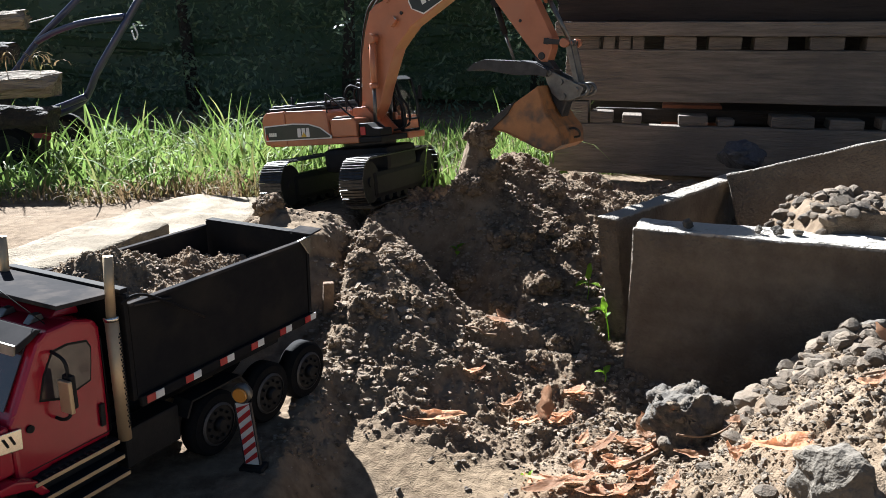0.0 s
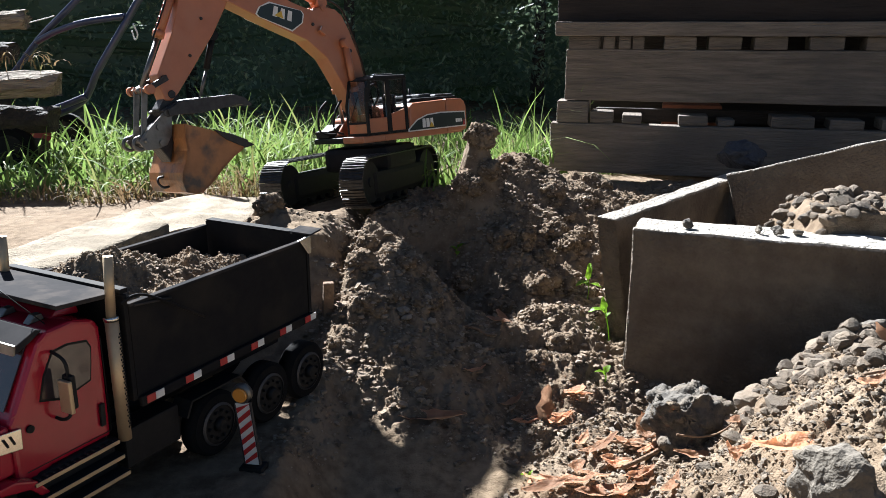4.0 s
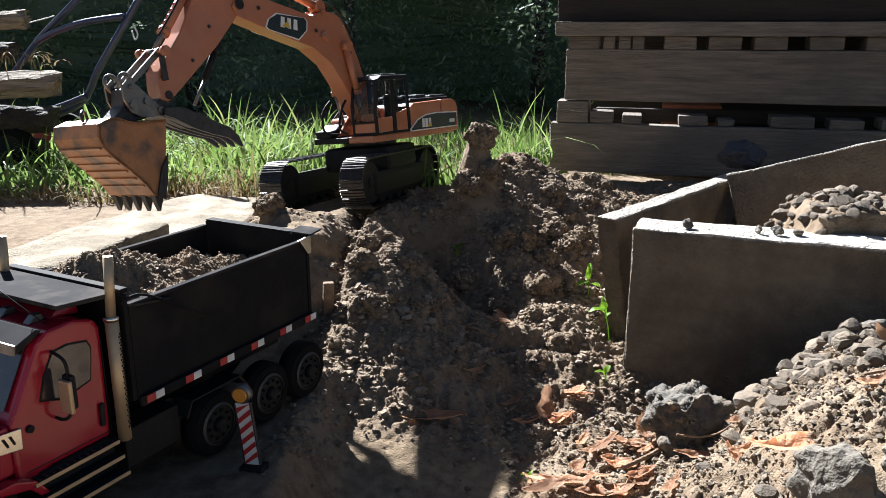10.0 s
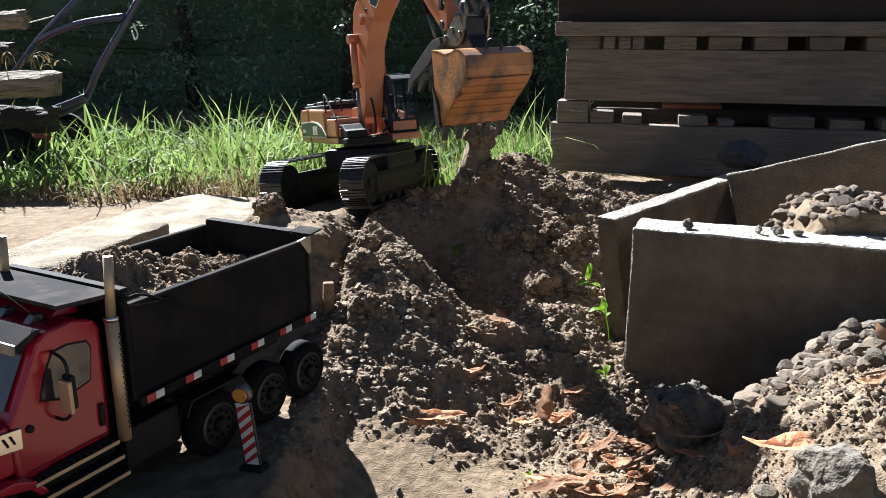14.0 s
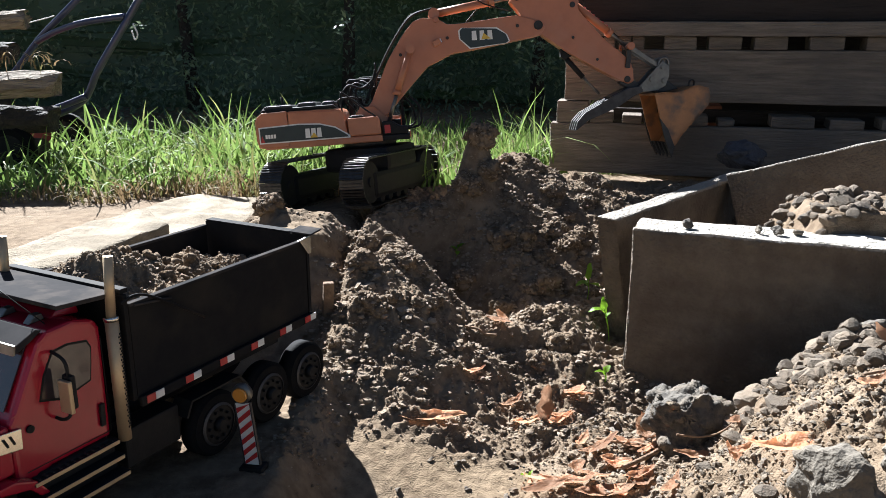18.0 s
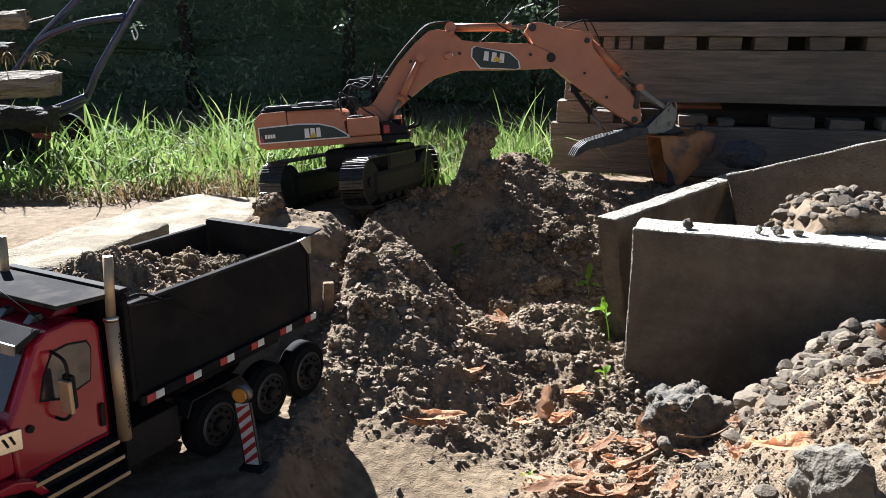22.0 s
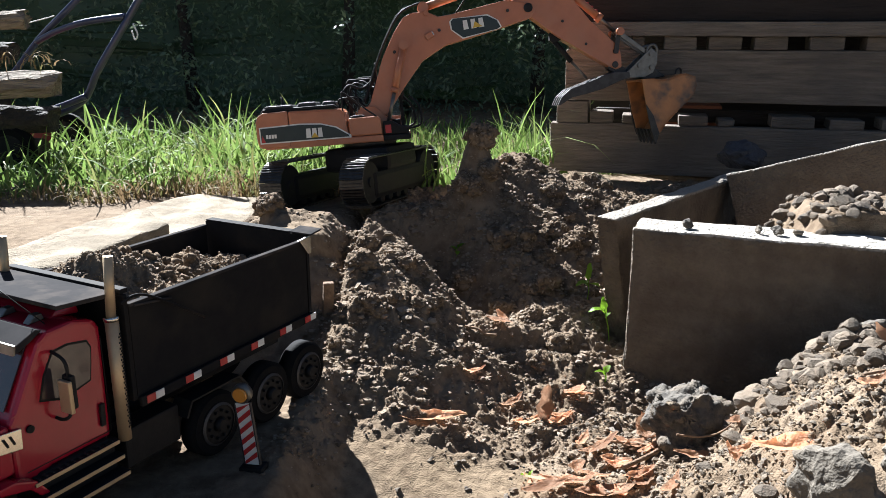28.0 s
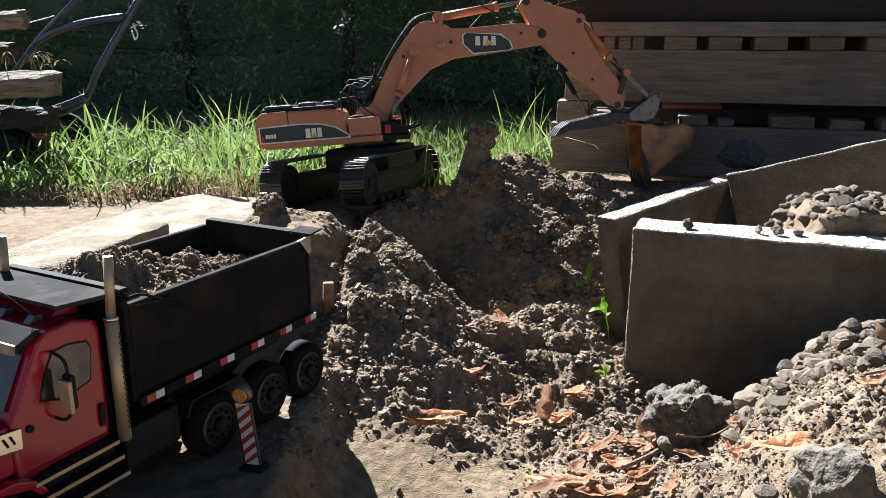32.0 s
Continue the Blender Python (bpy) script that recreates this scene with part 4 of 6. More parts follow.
bucket_rod = ram("bucket_ram_rod", 0.11, 0.005, digger, True, label="polished ram rod")
IDLER, LINK = 0.046, 0.098
idler = part("idler_link", prism([(-0.006, -0.006), (-0.006, 0.006), (IDLER + 0.006, 0.005), (IDLER + 0.006, -0.005)], -0.026, -0.021, 0.001), M_DARK, digger, "dark steel bucket linkage")
part("link_plate", prism([(-0.006, -0.006), (-0.006, 0.006), (IDLER + 0.006, 0.005), (IDLER + 0.006, -0.005)], 0.021, 0.026, 0.001), M_DARK, idler)
h_link = part("bucket_link", prism([(-0.006, -0.006), (-0.006, 0.006), (LINK, 0.005), (LINK, -0.005)], -0.0185, -0.013, 0.001), M_STEEL, digger, "grey steel bucket link")
part("link_plate", prism([(-0.006, -0.006), (-0.006, 0.006), (LINK, 0.005), (LINK, -0.005)], 0.013, 0.0185, 0.001), M_STEEL, h_link)
part("cross_pin", rod((0, -0.036, 0), (0, 0.036, 0), 0.006, n=14, bevel=0.001), M_ORANGE, h_link, "orange cross pin")
for s in (-1, 1):
    part("pin_head", rod((0, s * 0.030, 0), (0, s * 0.042, 0), 0.0095, n=16, bevel=0.001), M_ORANGE, h_link)


# ---- model dump truck ----
TM = pose(TRUCK[0], TRUCK[1], TRUCK[2], 0, 0, TRUCK[3])
truck = thing("dump_truck", "red model dump truck with a black bed full of soil", "truck", TM)
BT, BB, BL, BW = 0.2415, 0.1295, 0.312, 0.095  # bed: top, bottom, length, half width
for s in (-1, 1):
    y0, y1 = sorted((s * BW, s * (BW - 0.004)))
    wall = part("bed_side", box(0.004, BL, y0, y1, BB, BT - 0.003, 0.001), M_BED, truck, "black bed side wall")
    yr = sorted((s * (BW + 0.002), s * (BW - 0.006)))
    part("top_rail", box(0.004, BL, yr[0], yr[1], BT - 0.003, BT + 0.001, 0.001), M_GREYTOP, wall)
    yb = sorted((s * (BW + 0.0005), s * (BW + 0.006)))
    part("lower_rail", box(0.0, BL, yb[0], yb[1], BB - 0.008, BB + 0.004, 0.0015), M_BED, wall)
    for x in (0.297, 0.239, 0.182, 0.125, 0.067, 0.012):
        for k, mm in ((0, M_WHITE), (1, M_REDMARK)):
            ys = sorted((s * (BW + 0.0062), s * (BW + 0.0070)))
            part("reflector", box(x - 0.016 + 0.0125 * k, x - 0.0038 + 0.0125 * k, ys[0], ys[1], BB - 0.006, BB + 0.003), mm, wall)
part("bed_floor", box(0.0, BL, -BW + 0.005, BW - 0.005, BB - 0.003, BB + 0.003, 0.001), M_BED, truck)
part("bed_front", box(BL + 0.0005, BL + 0.006, -BW, BW, BB, BT + 0.012, 0.001), M_BED, truck)
gate = part("tailgate", box(-0.004, 0.0015, -BW, BW, BB - 0.004, BT + 0.006, 0.001), M_BED, truck, "black tailgate with a folded top plate")
part("gate_plate", prism([(-0.022, BT + 0.010), (-0.022, BT + 0.0125), (0.004, BT + 0.0095), (0.004, BT + 0.007)], BW - 0.028, BW + 0.010, 0.0008), M_GREYTOP, gate)
part("gate_flange", box(-0.012, 0.0018, -BW + 0.002, BW - 0.030, BT + 0.0062, BT + 0.0085, 0.0006), M_BED, gate)
part("gate_ear", prism([(-0.003, BT - 0.02), (-0.003, BT + 0.006), (0.022, BT + 0.003), (0.004, BT - 0.02)], BW + 0.0005, BW + 0.0045, 0.0008), M_CHROME, gate)
shield = part("cab_shield", prism([(BL + 0.007, BT + 0.010), (BL + 0.007, BT + 0.015), (BL + 0.078, BT + 0.021), (BL + 0.078, BT + 0.016)], -0.09, 0.086, 0.001), M_GREYTOP, truck, "grey steel cab shield over the roof")
part("shield_bar", box(BL - 0.004, BL + 0.006, -0.10, 0.092, BT + 0.0125, BT + 0.018, 0.001), M_BED, shield)
part("tarp_arm", pipe([(BL + 0.01, 0.096, BT + 0.004), (BL - 0.02, 0.10, BT + 0.006), (BL - 0.10, 0.104, BT - 0.045)], 0.0016), M_BED, truck, "thin black tarp arm")
part("tarp_arm", rod((BL - 0.005, 0.098, BT - 0.002), (BL - 0.055, 0.100, BT - 0.008), 0.0016, n=8), M_GREYTOP, truck)
for y in (-0.028, 0.022):
    part("frame_rail", box(-0.005, 0.50, y, y + 0.006, 0.072, 0.095, 0.001), M_BLACK, truck)
part("hoist", box(0.10, 0.24, -0.02, 0.02, 0.0955, 0.126, 0.002), M_BLACK, truck)
tyre_b = rod((0, -0.013, 0), (0, 0.013, 0), 0.0425, n=32, bevel=0.004)
tyre_me = None


def wheel(x, y, s):
    global tyre_me, rim_me, hub_me, lip_me
    w = new("wheel")
    w.parent = truck
    w.matrix_basis = pose(x, y, 0.043, 0, 0, 0 if s > 0 else 180)
    if tyre_me is None:
        tyre_me = part("tyre", tyre_b, M_RUBBER, w).data
        r = rod((0, 0.0128, 0), (0, 0.0145, 0), 0.028, n=28)
        rim_me = part("rim", r, M_BLACK, w, "dark steel rim").data
        h = rod((0, 0.0146, 0), (0, 0.022, 0), 0.010, 0.007, n=16)
        for k in range(10):
            a = k * math.pi / 5
            rod((0.018 * math.cos(a), 0.0146, 0.018 * math.sin(a)), (0.018 * math.cos(a), 0.019, 0.018 * math.sin(a)), 0.002, n=6, bm=h)
        hub_me = part("hub", h, M_BLACK, w, "dark hub with nuts").data
        trim = bmesh.new()
        for k in range(28):
            a, b = k * math.pi / 14, (k + 1) * math.pi / 14
            q = [trim.verts.new((rr * math.cos(c), yy, rr * math.sin(c))) for rr, yy, c in ((0.0282, 0.0147, a), (0.0282, 0.0147, b), (0.025, 0.0165, b), (0.025, 0.0165, a))]
            trim.faces.new(q)
        lip_me = part("rim_lip", trim, M_GUN, w).data
    else:
        shared("tyre", tyre_me, w, Matrix.Identity(4))
        shared("rim", rim_me, w, Matrix.Identity(4))
        shared("hub", hub_me, w, Matrix.Identity(4))
        shared("rim_lip", lip_me, w, Matrix.Identity(4))


for x in (0.007, 0.092, 0.192):
    for s in (-1, 1):
        wheel(x, s * 0.078, s)
for s in (-1, 1):
    wheel(0.478, s * 0.078, s)
for y0, y1 in ((0.066, 0.094), (-0.094, -0.066)):
    part("fender", prism([(0.135, 0.075), (0.15, 0.094), (0.235, 0.094), (0.245, 0.075), (0.242, 0.074), (0.233, 0.0915), (0.152, 0.0915), (0.138, 0.074)], y0, y1), M_BLACK, truck)
# cab
cab_out = [(0.340, 0.095), (0.338, 0.222), (0.345, 0.233), (0.370, 0.240), (0.400, 0.238), (0.412, 0.230), (0.446, 0.166), (0.452, 0.157), (0.452, 0.085), (0.425, 0.085), (0.415, 0.095)]
cab = part("cab_shell", prism(cab_out, -0.080, 0.080, 0.006, seg=3), M_RED, truck, "glossy red cab with dark windows")
M_TINT = mat("tinted_window", (0.030, 0.026, 0.028), (0.060, 0.045, 0.045), 24, 0.08, coat=0.6, spec=0.6)
for s in (-1, 1):
    side_win = [(0.359, 0.170), (0.356, 0.186), (0.354, 0.204), (0.358, 0.212), (0.380, 0.216), (0.397, 0.214), (0.409, 0.194), (0.416, 0.171), (0.390, 0.163)]
    part("door_window", prism(side_win, *sorted((s * 0.0795, s * 0.0808)), 0.0), M_TINT, cab, "dark tinted door window")
    mid = (sum(p[0] for p in side_win) / 9, sum(p[1] for p in side_win) / 9)
    big = [(mid[0] + (x - mid[0]) * 1.06, mid[1] + (z - mid[1]) * 1.10) for x, z in side_win]
    part("window_seal", prism(big, *sorted((s * 0.0795, s * 0.0803)), 0.0), M_BLACK, cab)
    part("door_handle", prism([(0.3475, 0.112), (0.3465, 0.138), (0.3525, 0.138), (0.3535, 0.112)], *sorted((s * 0.0802, s * 0.0838)), 0.0012), M_BLACK, cab, "black door handle")
    part("door_seam", box(0.3395, 0.3405, *sorted((s * 0.0798, s * 0.0804)), 0.102, 0.212), M_BLACK, cab)
    part("door_seam", box(0.3408, 0.441, *sorted((s * 0.0798, s * 0.0804)), 0.1012, 0.1022), M_BLACK, cab)
    mir = part("mirror", box(0.393, 0.399, *sorted((s * 0.092, s * 0.106)), 0.158, 0.194, 0.002), M_BLACK, cab, "tall chrome side mirror")
    part("mirror_back", box(0.3993, 0.4040, *sorted((s * 0.0915, s * 0.1085)), 0.155, 0.190, 0.0015), M_STACK, cab, "bright chrome mirror shell")
    part("mirror_arm", pipe([(0.397, s * 0.1, 0.194), (0.398, s * 0.1, 0.206), (0.398, s * 0.094, 0.212), (0.398, s * 0.080, 0.216)], 0.0018), M_BLACK, cab)
    part("mirror_arm", pipe([(0.397, s * 0.1, 0.158), (0.400, s * 0.098, 0.149), (0.402, s * 0.09, 0.145), (0.402, s * 0.079, 0.145)], 0.0018), M_BLACK, cab)
    part("sun_spot_lamp", rod((0.432, s * 0.0825, 0.146), (0.432, s * 0.079, 0.146), 0.004), M_BLACK, cab)
part("windscreen", prism([(0.4165, 0.2245), (0.4175, 0.2252), (0.4485, 0.1685), (0.4475, 0.168)], -0.068, 0.068), M_TINT, cab, "dark windscreen")
part("sun_visor", prism([(0.402, 0.239), (0.408, 0.242), (0.432, 0.232), (0.434, 0.224), (0.429, 0.225), (0.416, 0.231)], -0.076, 0.076, 0.001), M_GREYTOP, cab, "dark sun visor")
part("visor_lip", prism([(0.431, 0.2335), (0.4335, 0.2335), (0.4355, 0.2235), (0.433, 0.2235)], -0.0765, 0.0765, 0.0006), M_STEEL, cab, "chrome visor lip")
for y in (-0.045, 0.0, 0.045):
    part("roof_lamp", prism([(0.380, 0.2395), (0.382, 0.2465), (0.390, 0.246), (0.398, 0.2385)], y - 0.005, y + 0.005, 0.001), M_STEEL, cab, "chrome roof marker lamp")
part("roof_fairing", prism([(0.342, 0.235), (0.345, 0.2465), (0.37, 0.2455), (0.378, 0.239)], -0.055, 0.055, 0.003), M_RED, cab)
part("aerial", rod((0.384, 0.062, 0.234), (0.425, 0.052, 0.285), 0.0006, n=5), M_BLACK, cab)
hood = part("hood", prism([(0.4525, 0.085), (0.4525, 0.160), (0.460, 0.166), (0.56, 0.150), (0.580, 0.140), (0.586, 0.12), (0.586, 0.075), (0.535, 0.072), (0.525, 0.088), (0.50, 0.098), (0.47, 0.097)], -0.062, 0.062, 0.008, seg=3), M_RED, truck, "glossy red bonnet")
for s in (-1, 1):
    part("wing", prism([(0.425, 0.074), (0.440, 0.096), (0.462, 0.106), (0.50, 0.106), (0.522, 0.096), (0.532, 0.070), (0.526, 0.070), (0.512, 0.090), (0.478, 0.098), (0.448, 0.090), (0.434, 0.074)], *sorted((s * 0.060, s * 0.093)), 0.002), M_RED, hood, "red wheel arch")
    bd = part("badge", prism([(0.443, 0.130), (0.442, 0.152), (0.465, 0.1545), (0.467, 0.134)], *sorted((s * 0.0805, s * 0.083)), 0.0008), M_CHROME, cab, "chrome side badge")
    for k in range(2):
        part("badge_mark", prism([(0.463 - 0.007 * k, 0.149), (0.4605 - 0.007 * k, 0.149), (0.4565 - 0.007 * k, 0.139), (0.4590 - 0.007 * k, 0.139)], *sorted((s * 0.0828, s * 0.0838))), M_BLACK, cab)
    part("wing_front", box(0.4526, 0.480, *sorted((s * 0.0625, s * 0.0802)), 0.107, 0.158, 0.003), M_RED, hood)
part("grille", box(0.5865, 0.592, -0.05, 0.05, 0.07, 0.14, 0.002), M_CHROME, truck)
part("bumper", box(0.588, 0.603, -0.095, 0.095, 0.03, 0.065, 0.004), M_CHROME, truck)
# stacks, tanks, steps
for s in (-1, 1):
    st = part("exhaust", rod((0.3295, s * 0.088, 0.088), (0.3295, s * 0.088, 0.232), 0.0072, n=22), M_STACK, truck, "tall bright metal exhaust stack with a pierced shield")
    top = rod((0.3295, s * 0.088, 0.2325), (0.325, s * 0.088, 0.298), 0.0052, n=22)
    part("stack_pipe", top, M_STACK, st)
    part("stack_clamp", rod((0.3295, s * 0.088, 0.228), (0.3295, s * 0.088, 0.233), 0.0084, n=22), M_CHROME, st)
    holes = bmesh.new()
    for i in range(34):
        for j in range(3):
            a = (0.15 + 0.42 * j + (0.21 if i % 2 else 0)) * s
            cxh, cyh = 0.3295 - 0.0074 * math.sin(a), s * 0.088 + s * 0.0074 * math.cos(a)
            zz = 0.104 + i * 0.0033
            rod((cxh, cyh, zz - 0.001), (cxh, cyh, zz + 0.001), 0.0008, n=5, bm=holes)
    part("shield_holes", holes, M_BLACK, st)
    tank = part("fuel_tank", prism([(0.345, 0.05), (0.342, 0.06), (0.342, 0.088), (0.347, 0.096), (0.43, 0.096), (0.435, 0.088), (0.435, 0.06), (0.432, 0.05)], *sorted((s * 0.045, s * 0.086)), 0.003), M_BLACK, truck, "black tank with chrome step strips")
    for z, y in ((0.094, 0.089), (0.078, 0.095), (0.060, 0.101)):
        stp = part("step", box(0.340, 0.445, *sorted((s * (y - 0.012), s * (y + 0.004))), z - 0.004, z, 0.001), M_BLACK, tank)
        part("step_strip", box(0.342, 0.443, *sorted((s * (y + 0.0042), s * (y + 0.0056))), z - 0.0042, z, 0.0005), M_STACK, tank, "chrome step strip")
    for k in range(12):
        part("tread_stud", box(0.347 + 0.008 * k, 0.3495 + 0.008 * k, *sorted((s * 0.081, s * 0.0915)), 0.0941, 0.0952), M_GREYTOP, tank)
    part("battery_box", box(0.245, 0.325, *sorted((s * 0.05, s * 0.082)), 0.045, 0.092, 0.003), M_BLACK, truck)

# soil in the bed: one heap with loose lumps on it
lx = np.linspace(0.006, BL - 0.004, 230)
ly = np.linspace(-BW + 0.006, BW - 0.006, 140)
LX, LY = np.meshgrid(lx, ly)


def load_top(x, y):
    z = BT - 0.046 + 0.062 * bump2(x, y, 0.235, -0.01, 0.085, 0.085) + 0.034 * bump2(x, y, 0.105, -0.015, 0.032, 0.045) + 0.02 * bump2(x, y, 0.28, -0.03, 0.04, 0.05)
    return z + 0.018 * fbm(x, y, 30, 2, 3) + 0.6 * crumbs(x, y, 0.017, 0) + 0.7 * crumbs(x, y, 0.0075, 1) + 0.5 * crumbs(x, y, 0.004, 2) - 0.006


li = np.arange(LX.size).reshape(LX.shape)
load = tagged(new("soil_load", mesh_from("soil_load", np.stack([LX.ravel(), LY.ravel(), load_top(LX, LY).ravel()], 1), np.stack([li[:-1, :-1], li[:-1, 1:], li[1:, 1:], li[1:, :-1]], -1).reshape(-1, 4), M_SOIL)),
              "heap of dark crumbly soil in the truck bed", "soil", kind="stuff")
load.matrix_world = TM
rs = np.random.RandomState(7)
n = 2600
qx, qy = rs.uniform(0.02, BL - 0.015, n), rs.uniform(-BW + 0.012, BW - 0.012, n)
lumps = scatter("soil_lumps", "loose crumbs of soil on the load", M_CLOD, np.stack([qx, qy, load_top(qx, qy)], 1), 0.0008 + 0.0022 * rs.rand(n) ** 2.5, 1, rs, jag=0.35, smooth=False)
lumps.matrix_world = TM

# lumps that ride in the bucket and are tipped into the bed
tip_rng = random.Random(5)
tipped = []
for k in range(46):
    b = rock(tip_rng.uniform(0.009, 0.020), tip_rng, 0.85, 0.7, 2)
    lump = tagged(part("soil_lump", b, M_SOIL), "dark lump of damp soil", "soil lump", "lumps of the bucket load")
    inb = Vector((0.082 + tip_rng.uniform(-0.026, 0.020), tip_rng.uniform(-0.040, 0.040), -0.062 + tip_rng.uniform(-0.026, 0.022)))
    rx, ry = 0.165 + tip_rng.gauss(0, 0.040), tip_rng.gauss(-0.005, 0.033)
    ry = max(-0.075, min(0.075, ry))
    rest = TM @ Vector((rx, ry, float(load_top(rx, ry)) - 0.006 + 0.012 * max(0, 1 - abs(rx - 0.165) / 0.05) * tip_rng.random()))
    tipped.append((lump, inb, rest, 10.32 + 0.2 * tip_rng.random(), Euler((tip_rng.uniform(0, 1.5), tip_rng.uniform(0, 1.5), tip_rng.uniform(0, 3)))))

# ---- warning post ----
post = thing("warning_post", "small red and white striped warning post with an amber lamp", "warning post", pose(-0.237, 0.893, float(ground_z(-0.237, 0.893)) - 0.002, 3, -4, -14))
foot_b = box(-0.016, 0.016, -0.010, 0.010, 0, 0.008, 0.003)
part("foot", foot_b, M_BLACK, post, "black rubber foot")
part("board", box(-0.0095, 0.0095, -0.0015, 0.0015, 0.0085, 0.094, 0.0006), M_WHITE, post)
for k in range(6):
    z = 0.0065 + 0.0148 * k
    lo, hi = max(z, 0.009), min(z + 0.0070, 0.0935)
    part("stripe", prism([(-0.0088, lo), (-0.0088, hi), (0.0088, min(z + 0.0210, 0.0937)), (0.0088, min(z + 0.0140, 0.0932))], -0.0022, -0.0014), M_REDMARK, post)
for x in (-0.0102, 0.0102):
    part("board_edge", box(x - 0.0008, x + 0.0008, -0.002, 0.002, 0.0085, 0.0945), M_GUN, post)
part("lamp_housing", rod((0, -0.003, 0.106), (0, 0.008, 0.106), 0.0125, n=24, bevel=0.0015), M_STEEL, post, "silver lamp housing")
part("lamp_lens", rod((0, -0.0055, 0.106), (0, -0.0031, 0.106), 0.0088, 0.0096, n=24), M_AMBER, post, "amber lens")

# ---- loose soil, stones ----
rs = np.random.RandomState(11)


def sown(n, x0, x1, y0, y1, keep):
    x, y = rs.uniform(x0, x1, n * 8), rs.uniform(y0, y1, n * 8)
    ok = rs.rand(n * 8) < keep(x, y)
    x, y = x[ok][:n], y[ok][:n]
    return np.stack([x, y, ground_z(x, y)], 1)


p = sown(15000, -0.30, 0.70, 0.78, 1.98, lambda x, y: rough_mask(x, y) * 0.9)
scatter("soil_crumbs", "loose dark crumbs of soil", M_CLOD, p, 0.0010 + 0.0024 * rs.rand(len(p)) ** 2, 0, rs, flat=0.6, jag=0.35, smooth=False)
p = sown(5200, -0.26, 0.62, 0.95, 2.0, lambda x, y: rough_mask(x, y) * np.clip(0.5 + 2.0 * vnoise(x * 22, y * 22, 1), 0.1, 1))
scatter("soil_clods", "broken clods of dark soil on the mound", M_CLOD, p, 0.0019 + 0.0044 * rs.rand(len(p)) ** 2.2, 2, rs, flat=0.6, jag=0.32, sink=0.30, smooth=False)
p = sown(330, -0.26, 0.50, 1.0, 1.84, lambda x, y: rough_mask(x, y) ** 2 * np.clip(0.4 + 2.5 * vnoise(x * 16, y * 16, 2), 0, 1))
scatter("large_soil_clods", "bigger broken clods of dark soil on the mound", M_CLOD, p, 0.005 + 0.0055 * rs.rand(len(p)) ** 2, 2, rs, flat=0.55, jag=0.30, sink=0.25, smooth=False)
p = sown(7000, -0.16, 0.75, 0.74, 1.2, lambda x, y: 0.05 + 0.95 * ss(0.10, 0.30, x))
M_GRAVEL = island_mat("gravel", [(0.085, 0.063, 0.042), (0.12, 0.091, 0.061), (0.15, 0.117, 0.079), (0.10, 0.074, 0.05), (0.17, 0.145, 0.111)], 0.8, bump=0.5, bscale=300)
scatter("gravel", "fine mixed gravel strewn over trodden soil", M_GRAVEL, p, 0.0010 + 0.0045 * rs.rand(len(p)) ** 3.5, 1, rs, jag=0.32, sink=0.5, smooth=False)

rng = random.Random(21)
stone_me = []
for k in range(14):
    stone_me.append(rock(1.0, rng, rng.uniform(0.55, 0.85), 0.22, 2, sharp=0.9))
stone_me = [(lambda b: (part("stone", b, M_STONE)))(b) for b in stone_me]
heap_places = []
for k in range(420):
    x, y = rng.uniform(0.32, 0.75), rng.uniform(0.76, 1.12)
    if rng.random() < 0.10 + 1.6 * max(0, x - 0.38) + (0.45 if y > 0.95 and x > 0.38 else 0):
        heap_places.append((x, y, 0.008 + 0.026 * rng.random() ** 1.5))
for k in range(110):
    x = rng.uniform(0.41, 0.70)
    heap_places.append((x, rng.uniform(0.96 - 0.2 * (x - 0.41), 1.10), 0.020 + 0.028 * rng.random() ** 1.4))
for k in range(230):
    heap_places.append((rng.uniform(0.50, 0.86), rng.uniform(1.21, 1.44), 0.012 + 0.030 * rng.random() ** 1.5))
proto = [o.data for o in stone_me]
for o in stone_me:
    bpy.data.objects.remove(o)
heap = thing("stone_heap", "heap of angular grey and brown stones against the slab", "stone heap", Matrix.Identity(4))
for x, y, d in heap_places:
    z = float(ground_z(x, y)) - 0.25 * d
    shared("stone", rng.choice(proto), heap, Matrix.LocRotScale((x, y, z), Euler((rng.uniform(-0.4, 0.4), rng.uniform(-0.4, 0.4), rng.uniform(0, 6))), (d, d, d)))


def loose_stone(x, y, size, label, flat=0.7, sharp=0.9, seed=0, m=M_BOULDER, sub=3, z=None, sink=0.15, name="stone"):
    r = random.Random(seed)
    b = rock(size, r, flat, 0.3, sub + 1, sharp)
    o = Vector((seed, seed * 2.0, 3.0))
    if sharp > 0.2:
        for v in b.verts:
            q = v.co / size
            v.co += size * sharp * (0.10 * noise.noise_vector(q * 3.5 + o) + 0.035 * noise.noise_vector(q * 9 + o) + 0.015 * noise.noise_vector(q * 24 + o))
    z = float(ground_z(x, y)) - sink * size if z is None else z
    return tagged(part(name, b, m, m=pose(x, y, z, 0, 0, seed * 37)), label, "stone", "loose stones")


